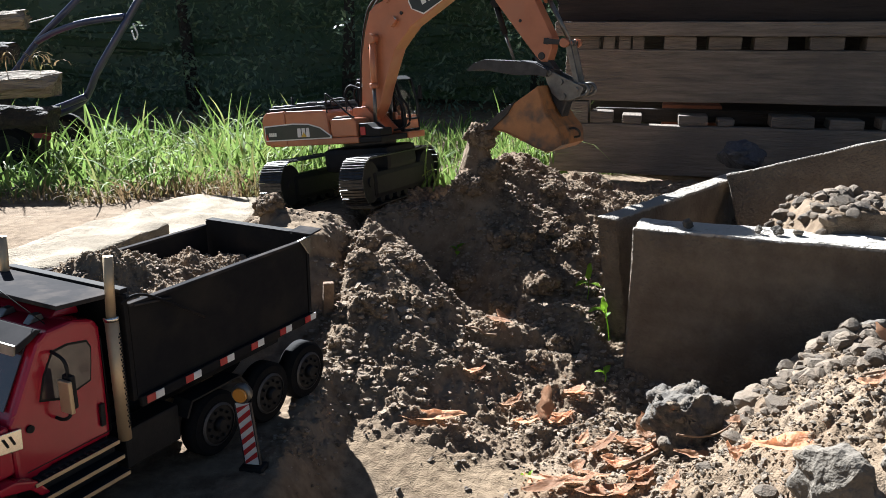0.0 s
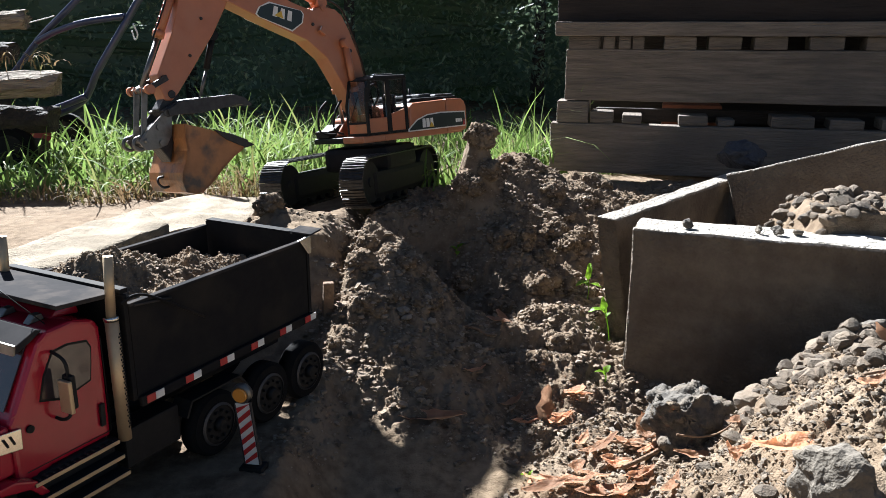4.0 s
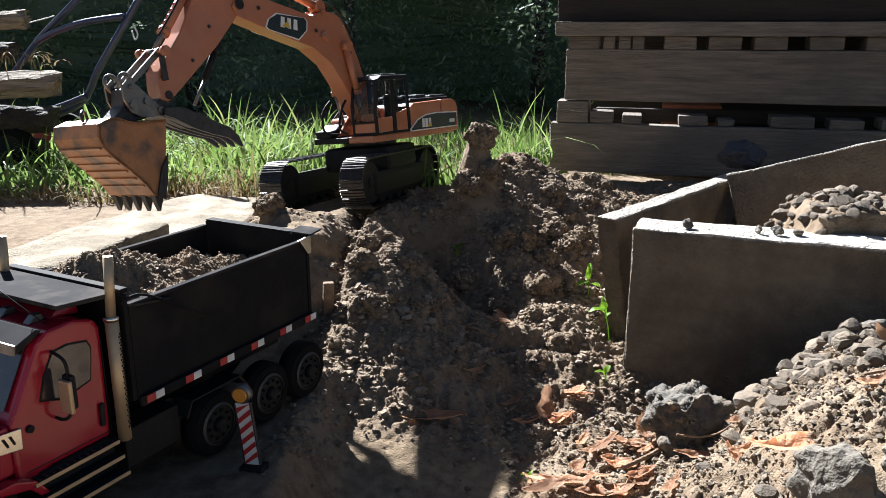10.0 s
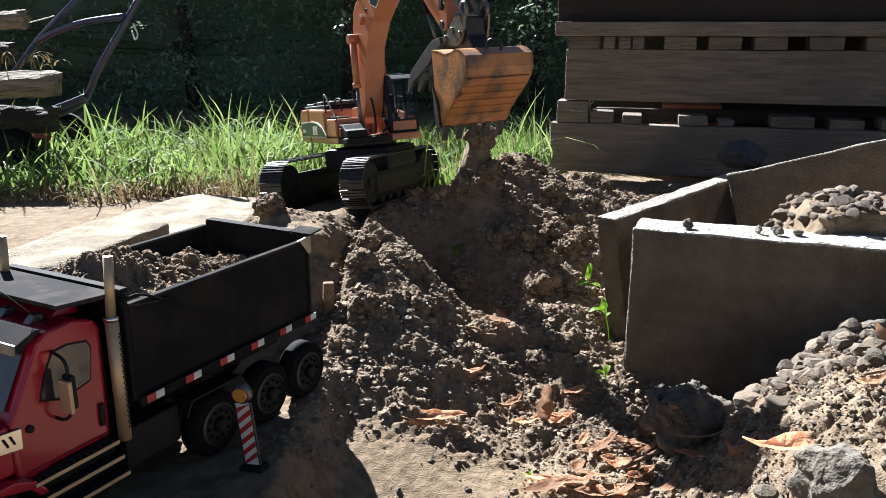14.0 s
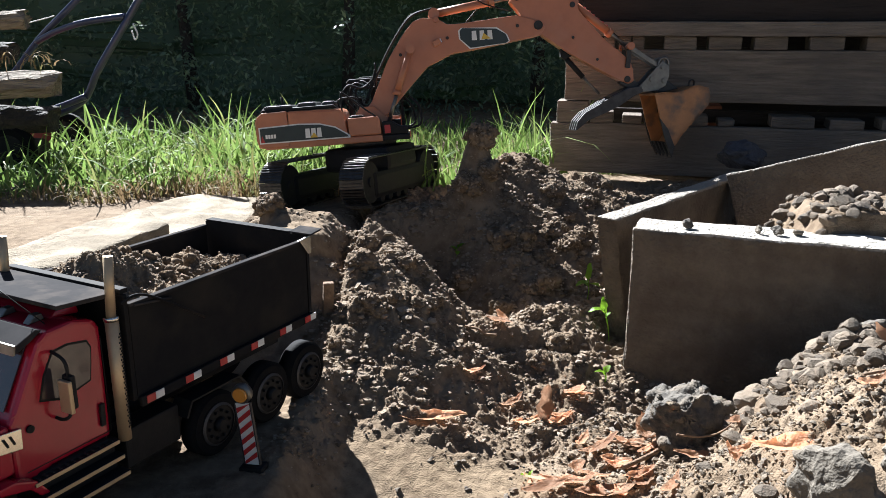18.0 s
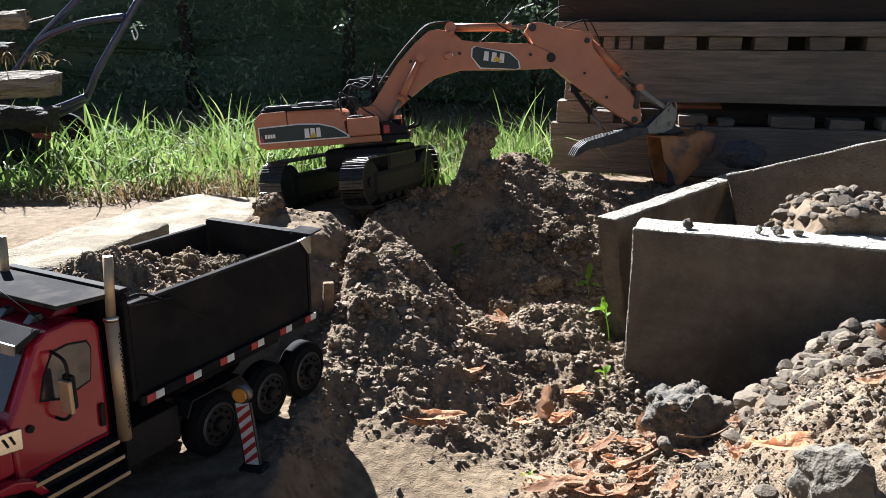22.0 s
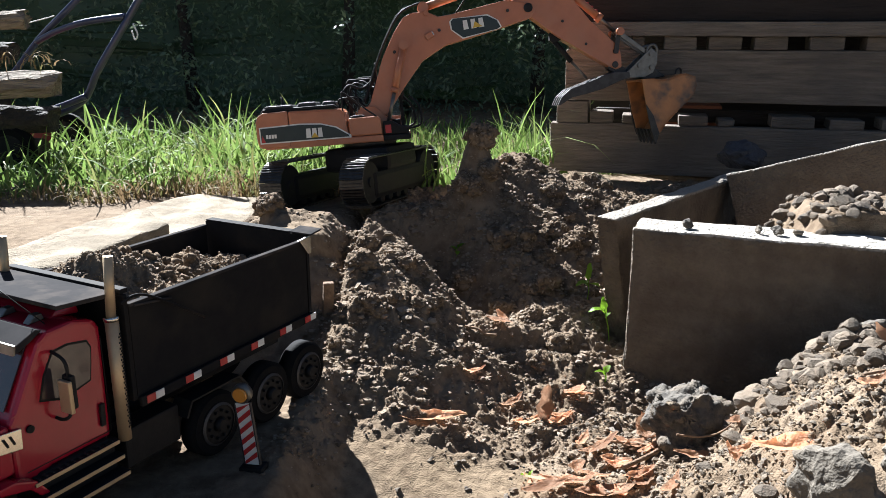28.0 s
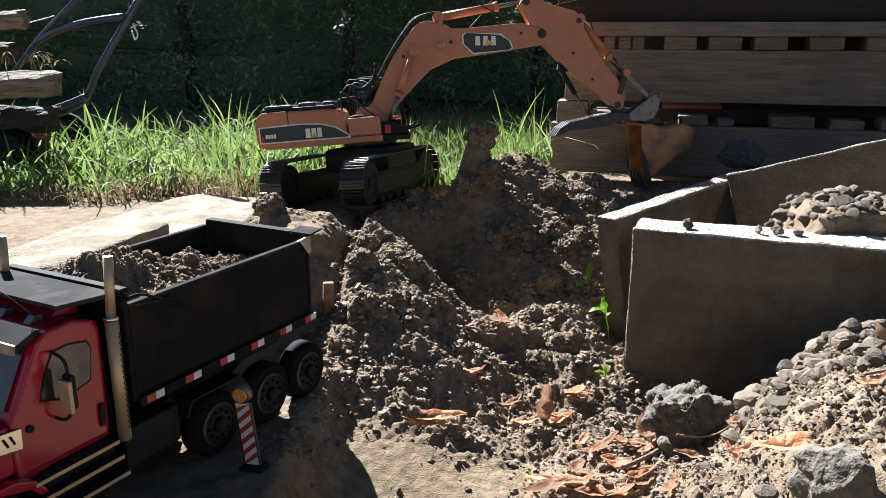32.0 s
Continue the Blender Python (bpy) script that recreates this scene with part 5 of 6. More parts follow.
crag = loose_stone(0.360, 1.07, 0.122, "rough dark grey lump of rock half sunk in soil", 0.85, 0.5, 3, name="boulder", sub=4)
for v in crag.data.vertices:
    q = v.co / 0.118
    v.co += v.normal * 0.118 * (0.12 * noise.noise(q * 3.5) + 0.06 * noise.noise(q * 9) + 0.05 * abs(noise.noise(q * 20)) + 0.02 * noise.noise(q * 45) - 0.02)
for f in crag.data.polygons:
    f.use_smooth = True
loose_stone(0.402, 0.715, 0.098, "pale grey angular rock on stony soil", 0.75, 0.6, 8, M_ROCK, name="boulder", sub=4)
loose_stone(0.482, 0.715, 0.085, "pale grey angular rock beside another", 0.8, 0.6, 9, M_ROCK, name="boulder", sub=4)
loose_stone(0.62, 1.07, 0.036, "smooth rounded grey cobble on the heap", 0.7, 0.0, 5, M_BOULDER, name="cobble", sink=-0.1)
loose_stone(0.165, 1.205, 0.024, "flat pale pebble on the soil", 0.4, 0.0, 6, M_ROCK, name="pebble", sink=0.0)
loose_stone(0.405, 1.285, 0.022, "small dark stone on top of the slab", 0.75, 0.9, 7, M_BOULDER, z=0.2995)
loose_stone(0.51, 1.25, 0.018, "small brown stone on top of the slab", 0.75, 0.9, 12, M_ROCK, z=0.2995)
loose_stone(0.535, 1.238, 0.022, "small dark stone on top of the slab", 0.7, 0.9, 13, M_BOULDER, z=0.2995)
loose_stone(0.565, 1.232, 0.015, "small brown stone on top of the slab", 0.7, 0.9, 14, M_ROCK, z=0.2995)
loose_stone(0.700, 1.86, 0.12, "dark bluish rock before the planks", 0.5, 0.4, 15, M_DARKROCK, z=0.30, sub=4, name="boulder")
loose_stone(0.26, 2.05, 0.04, "pale stone beside the planks", 0.7, 0.6, 16, M_ROCK, z=0.245)
for k, (x, d) in enumerate(((0.60, 0.10), (0.70, 0.06), (0.54, 0.04), (0.80, 0.07))):
    q = timber.matrix_world @ Vector((x, 0.10, 0.561))
    loose_stone(q.x, q.y, d, "grey rock lying on the plank stack", 0.6, 0.8, 30 + k, M_ROCK, z=q.z)

on_clods = []
bank_rng = random.Random(77)
bank = [(bank_rng.uniform(0.12, 0.42), bank_rng.uniform(1.50, 1.97), bank_rng.uniform(0.026, 0.056), 0.0) for _ in range(34)] + [(bank_rng.uniform(-0.19, -0.02), bank_rng.uniform(1.22, 1.58), bank_rng.uniform(0.022, 0.042), 0.0) for _ in range(14)]
for k, (x, y, d, z) in enumerate(((0.086, 1.815, 0.055, 0), (0.052, 1.78, 0.05, 0), (0.105, 1.79, 0.05, 0), (0.070, 1.765, 0.045, 0), (0.045, 1.645, 0.05, 0.27), (0.130, 1.68, 0.062, 0.275), (0.175, 1.69, 0.055, 0.28), (0.245, 1.72, 0.06, 0.275), (0.215, 1.64, 0.05, 0.25),
                                  (0.31, 1.70, 0.05, 0.27), (0.38, 1.72, 0.045, 0.265), (-0.185, 1.59, 0.055, 0.23), (-0.15, 1.42, 0.05, 0.19), (-0.13, 1.30, 0.05, 0.155), (0.26, 1.55, 0.05, 0.20), (0.30, 1.46, 0.045, 0.17), (-0.355, 1.60, 0.055, 0.215), (-0.31, 1.615, 0.045, 0.21), (0.21, 1.35, 0.045, 0.115), (0.17, 1.31, 0.04, 0.10)) + tuple(bank)):
    r = random.Random(100 + k)
    b = rock(d * 0.86, r, 0.8 if k < 4 else 0.62, 0.35, 5 if d > 0.052 else 4)
    off = Vector((k * 3.1, k, 0))
    b.normal_update()
    for v in b.verts:
        q = v.co / d
        v.co += v.normal * d * (0.26 * abs(noise.noise(q * 3.2 + off)) + 0.17 * abs(noise.noise(q * 7.5 + off)) + 0.10 * abs(noise.noise(q * 17 + off)) + 0.04 * noise.noise(q * 40 + off))
    clod = tagged(part("soil_clod", b, M_SOIL, m=pose(x, y, float(ground_z(x, y)) - 0.30 * d, 0, 0, k * 50)), "large rough clod of dark soil on the mound", "soil clod", "clods of the mound")
    on_clods += [clod.matrix_basis @ v.co for v in clod.data.vertices if r.random() < 700 * d * d * 140 / len(clod.data.vertices)]
p = np.array([v[:] for v in on_clods])
scatter("clod_crumbs", "fine crumbs clinging to the large clods", M_CLOD, p, 0.0012 + 0.0036 * rs.rand(len(p)) ** 2.2, 1, rs, jag=0.35, smooth=False, sink=0.8)

# ---- dead leaves, twigs, seedlings ----


def curl_leaf(length, width, curl, roll, rng, seg=9):
    """A dry curled leaf along x, with some thickness."""
    b = bmesh.new()
    top = []
    for i in range(seg + 1):
        t = i / seg
        w = width * math.sin(math.pi * min(max(t, 0.03), 0.97)) ** 0.7 * (1 + 0.12 * math.sin(9 * t + rng.random() * 6))
        row = []
        for j in range(5):
            s = j / 4 * 2 - 1
            ang = s * roll
            row.append(b.verts.new((length * (t - 0.5), w * math.sin(ang) / max(roll, 0.3) + 0.06 * width * rng.gauss(0, 1),
                                    w * (1 - math.cos(ang)) / max(roll, 0.3) + curl * length * (t - 0.5) ** 2 * 2 + 0.03 * width * rng.gauss(0, 1) + 0.002)))
        top.append(row)
    for r0, r1 in zip(top, top[1:]):
        for j in range(4):
            b.faces.new((r0[j], r0[j + 1], r1[j + 1], r1[j])).smooth = True
    o = Vector((rng.uniform(0, 9), rng.uniform(0, 9), 0))
    for v in b.verts:
        v.co += width * (0.35 * noise.noise_vector(v.co / width * 0.8 + o) + 0.14 * noise.noise_vector(v.co / width * 2.4 + o))
    bmesh.ops.solidify(b, geom=b.faces[:], thickness=0.0005)
    return b


lr = random.Random(4)
for x, y, ln, wd, rz, ry, roll, curl in ((-0.015, 0.965, 0.092, 0.014, 5, 0, 1.3, 0.15), (0.148, 1.035, 0.055, 0.014, 75, -58, 0.9, 0.2), (0.120, 1.02, 0.055, 0.010, 25, 0, 1.2, 0.3),
                                       (0.165, 1.025, 0.050, 0.011, 40, 5, 1.2, 0.3), (0.195, 1.075, 0.036, 0.013, -20, -20, 0.6, 0.2), (0.410, 0.825, 0.145, 0.017, 14, -3, 1.2, 0.35),
                                       (0.195, 0.842, 0.075, 0.014, 10, 0, 0.7, 0.2), (0.262, 0.95, 0.06, 0.013, 30, 0, 0.9, 0.3), (0.225, 0.905, 0.055, 0.014, -35, 0, 0.8, 0.3),
                                       (0.275, 0.985, 0.045, 0.013, 80, -20, 0.8, 0.4), (0.09, 1.20, 0.05, 0.008, -30, 0, 0.8, 0.1), (0.103, 1.28, 0.05, 0.009, -60, 20, 0.7, 0.2),
                                       (0.585, 0.985, 0.055, 0.011, -60, 30, 0.8, 0.2), (0.40, 0.985, 0.035, 0.010, 20, 0, 0.9, 0.3), (0.245, 0.865, 0.05, 0.013, 60, 0, 0.8, 0.3), (0.31, 0.86, 0.06, 0.010, -10, 0, 1.0, 0.2)):
    if x < 0.33:
        x, y, ln, wd = 1.14 * x, 1.14 * y, 1.14 * ln, 1.14 * wd
    b = curl_leaf(ln, wd, curl, roll, lr)
    z = float(ground_z(x, y)) + 0.0035 + 0.4 * ln * abs(math.sin(radians(ry)))
    tagged(part("dead_leaf", b, M_LEAF, m=pose(x, y, z, 0, ry, rz)), "curled reddish brown dead leaf on the soil", "leaf", "dead leaves")
for x, y, ln, wd, rz, ry, roll, curl in ((0.234, 1.073, 0.075, 0.013, 29, -10, 0.8, 0.30), (0.276, 1.090, 0.050, 0.011, -32, 5, 0.6, 0.36), (0.178, 0.983, 0.090, 0.016, -11, -8, 1.1, 0.27),
                                       (0.140, 0.967, 0.070, 0.016, 20, -2, 0.9, 0.19), (0.275, 0.996, 0.060, 0.013, 26, -2, 1.0, 0.32), (0.301, 0.937, 0.070, 0.012, 57, 4, 0.6, 0.35),
                                       (0.250, 1.029, 0.045, 0.010, -6, 1, 0.9, 0.38), (0.212, 1.095, 0.050, 0.010, 60, -1, 0.8, 0.35), (0.210, 0.991, 0.050, 0.010, -23, -3, 0.6, 0.18),
                                       (0.113, 1.204, 0.060, 0.011, 46, -1, 1.0, 0.36), (0.190, 1.182, 0.050, 0.010, 9, 4, 0.8, 0.30), (0.228, 1.224, 0.045, 0.009, 3, 7, 1.1, 0.16),
                                       (0.053, 1.240, 0.050, 0.009, 37, 7, 0.9, 0.32), (0.510, 0.874, 0.070, 0.013, 29, 4, 0.9, 0.33), (0.307, 1.062, 0.050, 0.009, 33, -6, 0.7, 0.17)):
    b = curl_leaf(ln, 0.72 * wd, curl, roll, lr)
    tagged(part("dead_leaf", b, M_LEAF, m=pose(x, y, float(ground_z(x, y)) + 0.005, 0, ry, rz)), "long curled pale brown dead leaf on the soil", "leaf", "dead leaves")
for k in range(16):
    x, y = lr.uniform(0.10, 0.42), lr.uniform(0.86, 1.10)
    ln = lr.uniform(0.018, 0.045)
    b = curl_leaf(ln, ln * lr.uniform(0.2, 0.36), lr.uniform(0.1, 0.7), lr.uniform(0.5, 1.4), lr, 6)
    tagged(part("dead_leaf", b, M_LEAF, m=pose(x, y, float(ground_z(x, y)) + 0.003, lr.uniform(-30, 30), lr.uniform(-25, 25), lr.uniform(0, 360))), "small crumpled piece of pale brown leaf", "leaf", "dead leaves")
for x, y, ln, rz, r in ((0.262, 0.915, 0.10, 35, 0.0035), (0.245, 0.95, 0.085, -30, 0.0022), (0.235, 0.88, 0.06, 60, 0.002), (0.555, 0.905, 0.10, 18, 0.0018), (0.06, 1.19, 0.05, -25, 0.0022), (0.205, 1.42, 0.035, 80, 0.002), (0.33, 0.88, 0.08, -12, 0.0016)):
    if x < 0.34:
        x, y, ln = 1.14 * x, 1.14 * y, 1.14 * ln
    zs = [float(ground_z(x + f * ln * math.cos(radians(rz)), y + f * ln * math.sin(radians(rz)))) + 0.006 for f in (-0.5, -0.15, 0.15, 0.5)]
    pts = [(x + f * ln * math.cos(radians(rz)) + lr.gauss(0, 0.002), y + f * ln * math.sin(radians(rz)) + lr.gauss(0, 0.002), max(z, sum(zs) / 4)) for f, z in zip((-0.5, -0.15, 0.15, 0.5), zs)]
    tagged(part("twig", pipe(pts, r, 7), M_TWIG), "thin dry brown twig on the soil", "twig", "twigs")
stake = tagged(part("wooden_stake", box(-0.009, 0.009, -0.006, 0.006, -0.03, 0.075, 0.002), M_TWIG, m=pose(-0.205, 1.33, float(ground_z(-0.205, 1.33)) - 0.01, 4, 3, 20)), "short brown wooden stake in the bank", "stake")


def seedling(x, y, h, leaves, name_label, lean=0.0):
    z = float(ground_z(x, y))
    s = thing("seedling", name_label, "plant", pose(x, y, z - 0.003, 0, lean, 0), "seedlings")
    part("stem", pipe([(0, 0, 0), (0.002, 0, h * 0.5), (0.0, 0.001, h)], 0.0011, 6), M_GREENLEAF, s)
    for k, (ln, wd, rz, ry) in enumerate(leaves):
        b = curl_leaf(ln, wd, -0.25, 0.5, lr, 6)
        b.transform(Matrix.Translation((ln / 2, 0, 0)))
        part("leaf", b, M_GREENLEAF, s, m=pose(0, 0, h * (1 - 0.12 * k), 0, ry, rz))


seedling(0.309, 1.385, 0.070, ((0.032, 0.008, 185, -4), (0.030, 0.007, 80, -70), (0.014, 0.005, 20, -30)), "bright green seedling with pointed leaves beside the slab", -10)
seedling(0.286, 1.500, 0.045, ((0.032, 0.008, 70, -62), (0.026, 0.008, 195, 15), (0.026, 0.007, 330, 5), (0.014, 0.005, 120, -20)), "bright green seedling on the soil slope")
seedling(0.276, 1.255, 0.020, ((0.018, 0.005, 180, -5), (0.018, 0.005, 40, -45), (0.014, 0.004, 100, -60)), "small green seedling in gravelly soil")
seedling(0.121, 1.000, 0.010, ((0.014, 0.004, 200, -25), (0.012, 0.003, 40, -45)), "tiny green sprout in gravelly soil")
seedling(0.030, 1.72, 0.020, ((0.022, 0.007, 10, -30), (0.018, 0.006, 150, -20), (0.016, 0.006, -80, 15)), "small green seedling in the shaded mound")

# ---- grass ----


def blades(name, label, material, pts, h0, h1, w, rs, bend=0.6, seg=5):
    n = len(pts)
    h = rs.uniform(h0, h1, n) * (0.45 + 0.75 * rs.rand(n) ** 1.5) * (0.8 + 0.8 * vnoise(pts[:, 0] * 6, pts[:, 1] * 6, 2))
    az, ln = rs.uniform(0, 2 * np.pi, n), rs.uniform(0.15, 1.0, n) ** 1.3 * bend
    V = np.zeros((n, seg + 1, 2, 3))
    fac = rs.uniform(0, 2 * np.pi, n)
    sx, sy = np.cos(fac), np.sin(fac)
    for i in range(seg + 1):
        t = i / seg
        a = ln * 1.7 * t
        out, up = h * t * np.sin(a), h * t * np.cos(a * 0.85)
        ww = w * (0.7 + 0.6 * (fac % 1)) * (1 - t ** 2.2) + 0.0002
        c = np.stack([pts[:, 0] + np.cos(az) * out, pts[:, 1] + np.sin(az) * out, pts[:, 2] + up], -1)
        V[:, i, 0] = c - np.stack([sx * ww, sy * ww, 0 * ww], -1)
        V[:, i, 1] = c + np.stack([sx * ww, sy * ww, 0 * ww], -1)
    base = (np.arange(n) * (seg + 1) * 2)[:, None, None]
    q = np.array([[2 * i, 2 * i + 1, 2 * i + 3, 2 * i + 2] for i in range(seg)])[None]
    return tagged(new(name, mesh_from(name, V.reshape(-1, 3), (base + q).reshape(-1, 4), material)), label, "grass", kind="stuff")


def lawn_edge(x):
    return 2.03 + 0.16 * (x + 0.45) * (x < -0.45) * 1.2 + 0.04 * np.sin(x * 17)


def in_lawn(x, y):
    e = lawn_edge(x)
    return (ss(0, 0.10, y - e) * (0.35 + 0.65 * (vnoise(x * 9, y * 9, 1) + 0.5))) * ss(3.3, 2.5, y)


rs = np.random.RandomState(3)
p = sown(4700, -1.9, 0.25, 1.75, 3.2, in_lawn)
low = p[:, 0] > -0.38
blades("grass", "tall bright green grass lit from behind", M_GRASS, p[~low], 0.07, 0.215, 0.0046, rs, 1.0)
blades("grass", "shorter green grass behind the machine", M_GRASS, p[low], 0.05, 0.13, 0.0034, rs)
p = sown(2600, -1.8, 0.9, 2.55, 3.45, lambda x, y: 0.6 + 0 * x)
blades("grass", "short dark grass under the hedge", M_GRASS, p, 0.05, 0.12, 0.004, rs, 0.8, 3)
p = sown(210, 0.18, 0.36, 2.20, 2.5, lambda x, y: 0.7 + 0 * x)
blades("grass_tuft", "tall grass tuft beside the wooden planks", M_GRASS, p, 0.12, 0.30, 0.0034, rs, 1.0)
p = sown(500, 0.45, 1.1, 2.30, 2.45, lambda x, y: 0.7 + 0 * x)
blades("grass_tuft", "grass growing behind the planks", M_GRASS, p, 0.12, 0.24, 0.003, rs, 0.9)
p = sown(1300, -1.7, -0.2, 1.75, 2.3, lambda x, y: ss(-0.06, 0.0, y - lawn_edge(x)) * ss(0.14, 0.05, y - lawn_edge(x)))
blades("dry_grass", "dry brown stalks along the edge of the grass", M_DRY, p, 0.03, 0.11, 0.002, rs, 1.2)

# ---- hedge ----
rs = np.random.RandomState(9)
hedge = thing("hedge", "dense dark evergreen hedge in deep shade", "hedge", pose(0, 3.45, 0.2))
core = box(-7, 7, 0.75, 1.2, 0, 0.95)
bmesh.ops.subdivide_edges(core, edges=core.edges[:], cuts=24, use_grid_fill=True)
for v in core.verts:
    v.co += Vector((0, 0.35, 0.25)) * noise.noise(v.co * 1.7) + Vector((0, 0.12, 0.1)) * noise.noise(v.co * 6)
part("inner_foliage", core, M_HEDGE, hedge)
for k in range(16):
    x = -6.5 + 0.85 * k + rs.uniform(-0.2, 0.2)
    part("trunk", rod((x, 0.55, -0.1), (x + rs.uniform(-0.1, 0.1), 0.7, 0.8), 0.04, 0.02, n=9), M_BARK, hedge)
n = 56000
cxs, cys, czs = rs.uniform(-3.4, 3.4, n), rs.uniform(0.0, 0.95, n), rs.uniform(0.0, 1.12, n) ** 0.95
dens = vnoise(cxs * 2.3, czs * 2.3 + 7, 0) + 0.5 * vnoise(cxs * 7, czs * 7, 2)
cys = cys * 0.6 + 0.38 * (dens < 0.0) + 0.15 * (dens < -0.25)
sz = rs.uniform(0.009, 0.021, n)
q = rs.normal(size=(n, 3, 3))
q, _ = np.linalg.qr(q)
shape = np.array([[-1, 0, 0], [0, -0.42, 0.1], [1.1, 0, 0], [0, 0.42, 0.1]])
P = np.einsum("nij,vj->nvi", q, shape) * sz[:, None, None] + np.stack([cxs, cys, czs], -1)[:, None, :]
fol = new("foliage", mesh_from("foliage", P.reshape(-1, 3), np.arange(n * 4).reshape(-1, 4), M_HEDGE, False))
fol.parent = hedge
fol["kind"] = "stuff"

# ---- mower, logs at the edge of the grass ----
mower = thing("push_mower", "old push mower with red deck and dark blue handle", "mower", pose(-1.26, 2.55, 0.2))
part("deck", prism([(-0.40, 0.04), (-0.40, 0.10), (-0.36, 0.135), (-0.11, 0.135), (-0.06, 0.10), (-0.05, 0.04)], -0.16, 0.16, 0.015), M_MOWER, mower, "faded red mower deck")
part("engine", box(-0.28, -0.13, -0.07, 0.07, 0.136, 0.21, 0.02), M_GREYTOP, mower, "grey engine cover")
for x, y in ((-0.34, -0.18), (-0.02, -0.18), (-0.34, 0.18), (-0.02, 0.18)):
    w = part("wheel", rod((x, y - 0.02, 0.07), (x, y + 0.02, 0.07), 0.07, n=28, bevel=0.008), M_RUBBER, mower)
    part("wheel_disc", rod((x, y - 0.024, 0.07), (x, y + 0.024, 0.07), 0.045, n=24), M_GREYTOP, w)
handle = [(0.02, -0.02, 0.145), (0.14, -0.03, 0.20), (0.21, -0.05, 0.30), (0.32, -0.05, 0.455), (0.42, -0.05, 0.60)]
part("handle_tube", pipe(handle, 0.011, 10), M_BLUE, mower, "dark blue bent handle tube")
part("handle_tube", pipe([(-0.20, 0.0, 0.16), (-0.10, 0.04, 0.28), (-0.01, 0.05, 0.385), (0.10, 0.02, 0.47), (0.20, 0.02, 0.56)], 0.010, 10), M_BLUE, mower, "dark blue bent handle tube")
part("cross_tube", pipe([(-0.02, 0.05, 0.375), (0.06, 0.02, 0.408), (0.17, -0.02, 0.435), (0.305, -0.05, 0.452)], 0.010, 10), M_BLUE, mower)
part("cable", pipe([(-0.20, 0.05, 0.405), (-0.08, 0.05, 0.425), (0.02, 0.03, 0.445), (0.06, 0.02, 0.455)], 0.0018, 6), M_WHITE, mower)
part("cable", pipe([(0.33, -0.06, 0.43), (0.345, -0.07, 0.40), (0.335, -0.07, 0.385), (0.325, -0.06, 0.41)], 0.0025, 6), M_WHITE, mower)
part("lower_tube", pipe([(-0.20, -0.05, 0.155), (0.0, -0.05, 0.165), (0.08, -0.05, 0.185), (0.16, -0.05, 0.215)], 0.010, 10), M_BLUE, mower)
# The dark logs take bark colour to stand for shade inside the pile.
for (p0, p1, r, lab) in (((-1.62, 2.28, 0.455), (-1.10, 2.32, 0.470), 0.048, "bleached split log on a wood pile"), ((-1.66, 2.38, 0.625), (-1.215, 2.42, 0.645), 0.036, "bleached split log on a wood pile"), ((-1.62, 2.36, 0.36), (-1.16, 2.40, 0.36), 0.050, "dark log low in a wood pile, coloured for shade"),
                         ((-1.66, 2.40, 0.545), (-1.27, 2.44, 0.555), 0.036, "dark log in a wood pile, coloured for shade"), ((-1.64, 2.38, 0.255), (-1.22, 2.42, 0.255), 0.055, "dark log low in a wood pile, coloured for shade")):
    b = rod(p0, p1, r, r * 0.9, n=16)
    bmesh.ops.subdivide_edges(b, edges=[e for e in b.edges if e.calc_length() > 0.1], cuts=22)
    axis = (Vector(p1) - Vector(p0)).normalized()
    for v in b.verts:
        u = (v.co - Vector(p0)).dot(axis)
        c = Vector(p0) + axis * u
        w = v.co - c
        # split faces and long cracks along the grain, ends broken off ragged
        a = math.atan2(w.z, w.y)
        k = 1 - 0.22 * max(0, math.cos(a * 1.0 - 2.2 * r * 20)) - 0.16 * abs(noise.noise(Vector((u * 4, math.cos(a) * 3.2, math.sin(a) * 3.2 + r * 90)))) * 2
        v.co = c + w * k + axis * (0.035 * noise.noise(Vector((a * 2.3, r * 50, 0.3))) if u > (Vector(p1) - Vector(p0)).length - 0.02 else 0)
        v.co += 0.006 * noise.noise_vector(v.co * 30)
    for f in b.faces:
        f.smooth = False
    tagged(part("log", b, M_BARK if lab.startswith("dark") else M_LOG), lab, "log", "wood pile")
rs = np.random.RandomState(31)
pp = np.stack([rs.uniform(-1.35, -1.08, 60), rs.uniform(2.24, 2.30, 60), rs.uniform(0.50, 0.53, 60)], 1)
blades("dry_straw", "dry straw hanging over the logs", M_DRY, pp, 0.06, 0.16, 0.0022, rs, 1.8)


# ---- what moves ----
# seconds, degrees: slew, boom, stick, bucket tip and thumb, each against the level
SLEW = [(0, -29), (0.5, -52.4), (1, -77.5), (1.5, -106), (1.9, -125.5), (2.1, -126.5), (3.1, -126.5), (3.4, -132.4), (7.1, -132.4), (7.5, -128.5), (7.9, -125.5), (8.4, -125.5), (9, -124), (12.2, -123), (12.6, -117), (13, -105), (13.5, -86), (14, -64.5), (14.5, -42.3), (15.2, -12), (15.8, 0), (16.5, 1.3), (17, 0.8), (17.5, 1.7), (18, 2.7), (19, 2.2), (20.5, 3.3), (21.5, 1.9), (22, 1.2), (22.5, 0.2), (23.5, 0.1), (24, 2.6), (25, 2.4), (25.5, 1.5), (26.5, 2.5), (27.5, 4), (28.5, 3.8), (29, 3), (32, 3)]
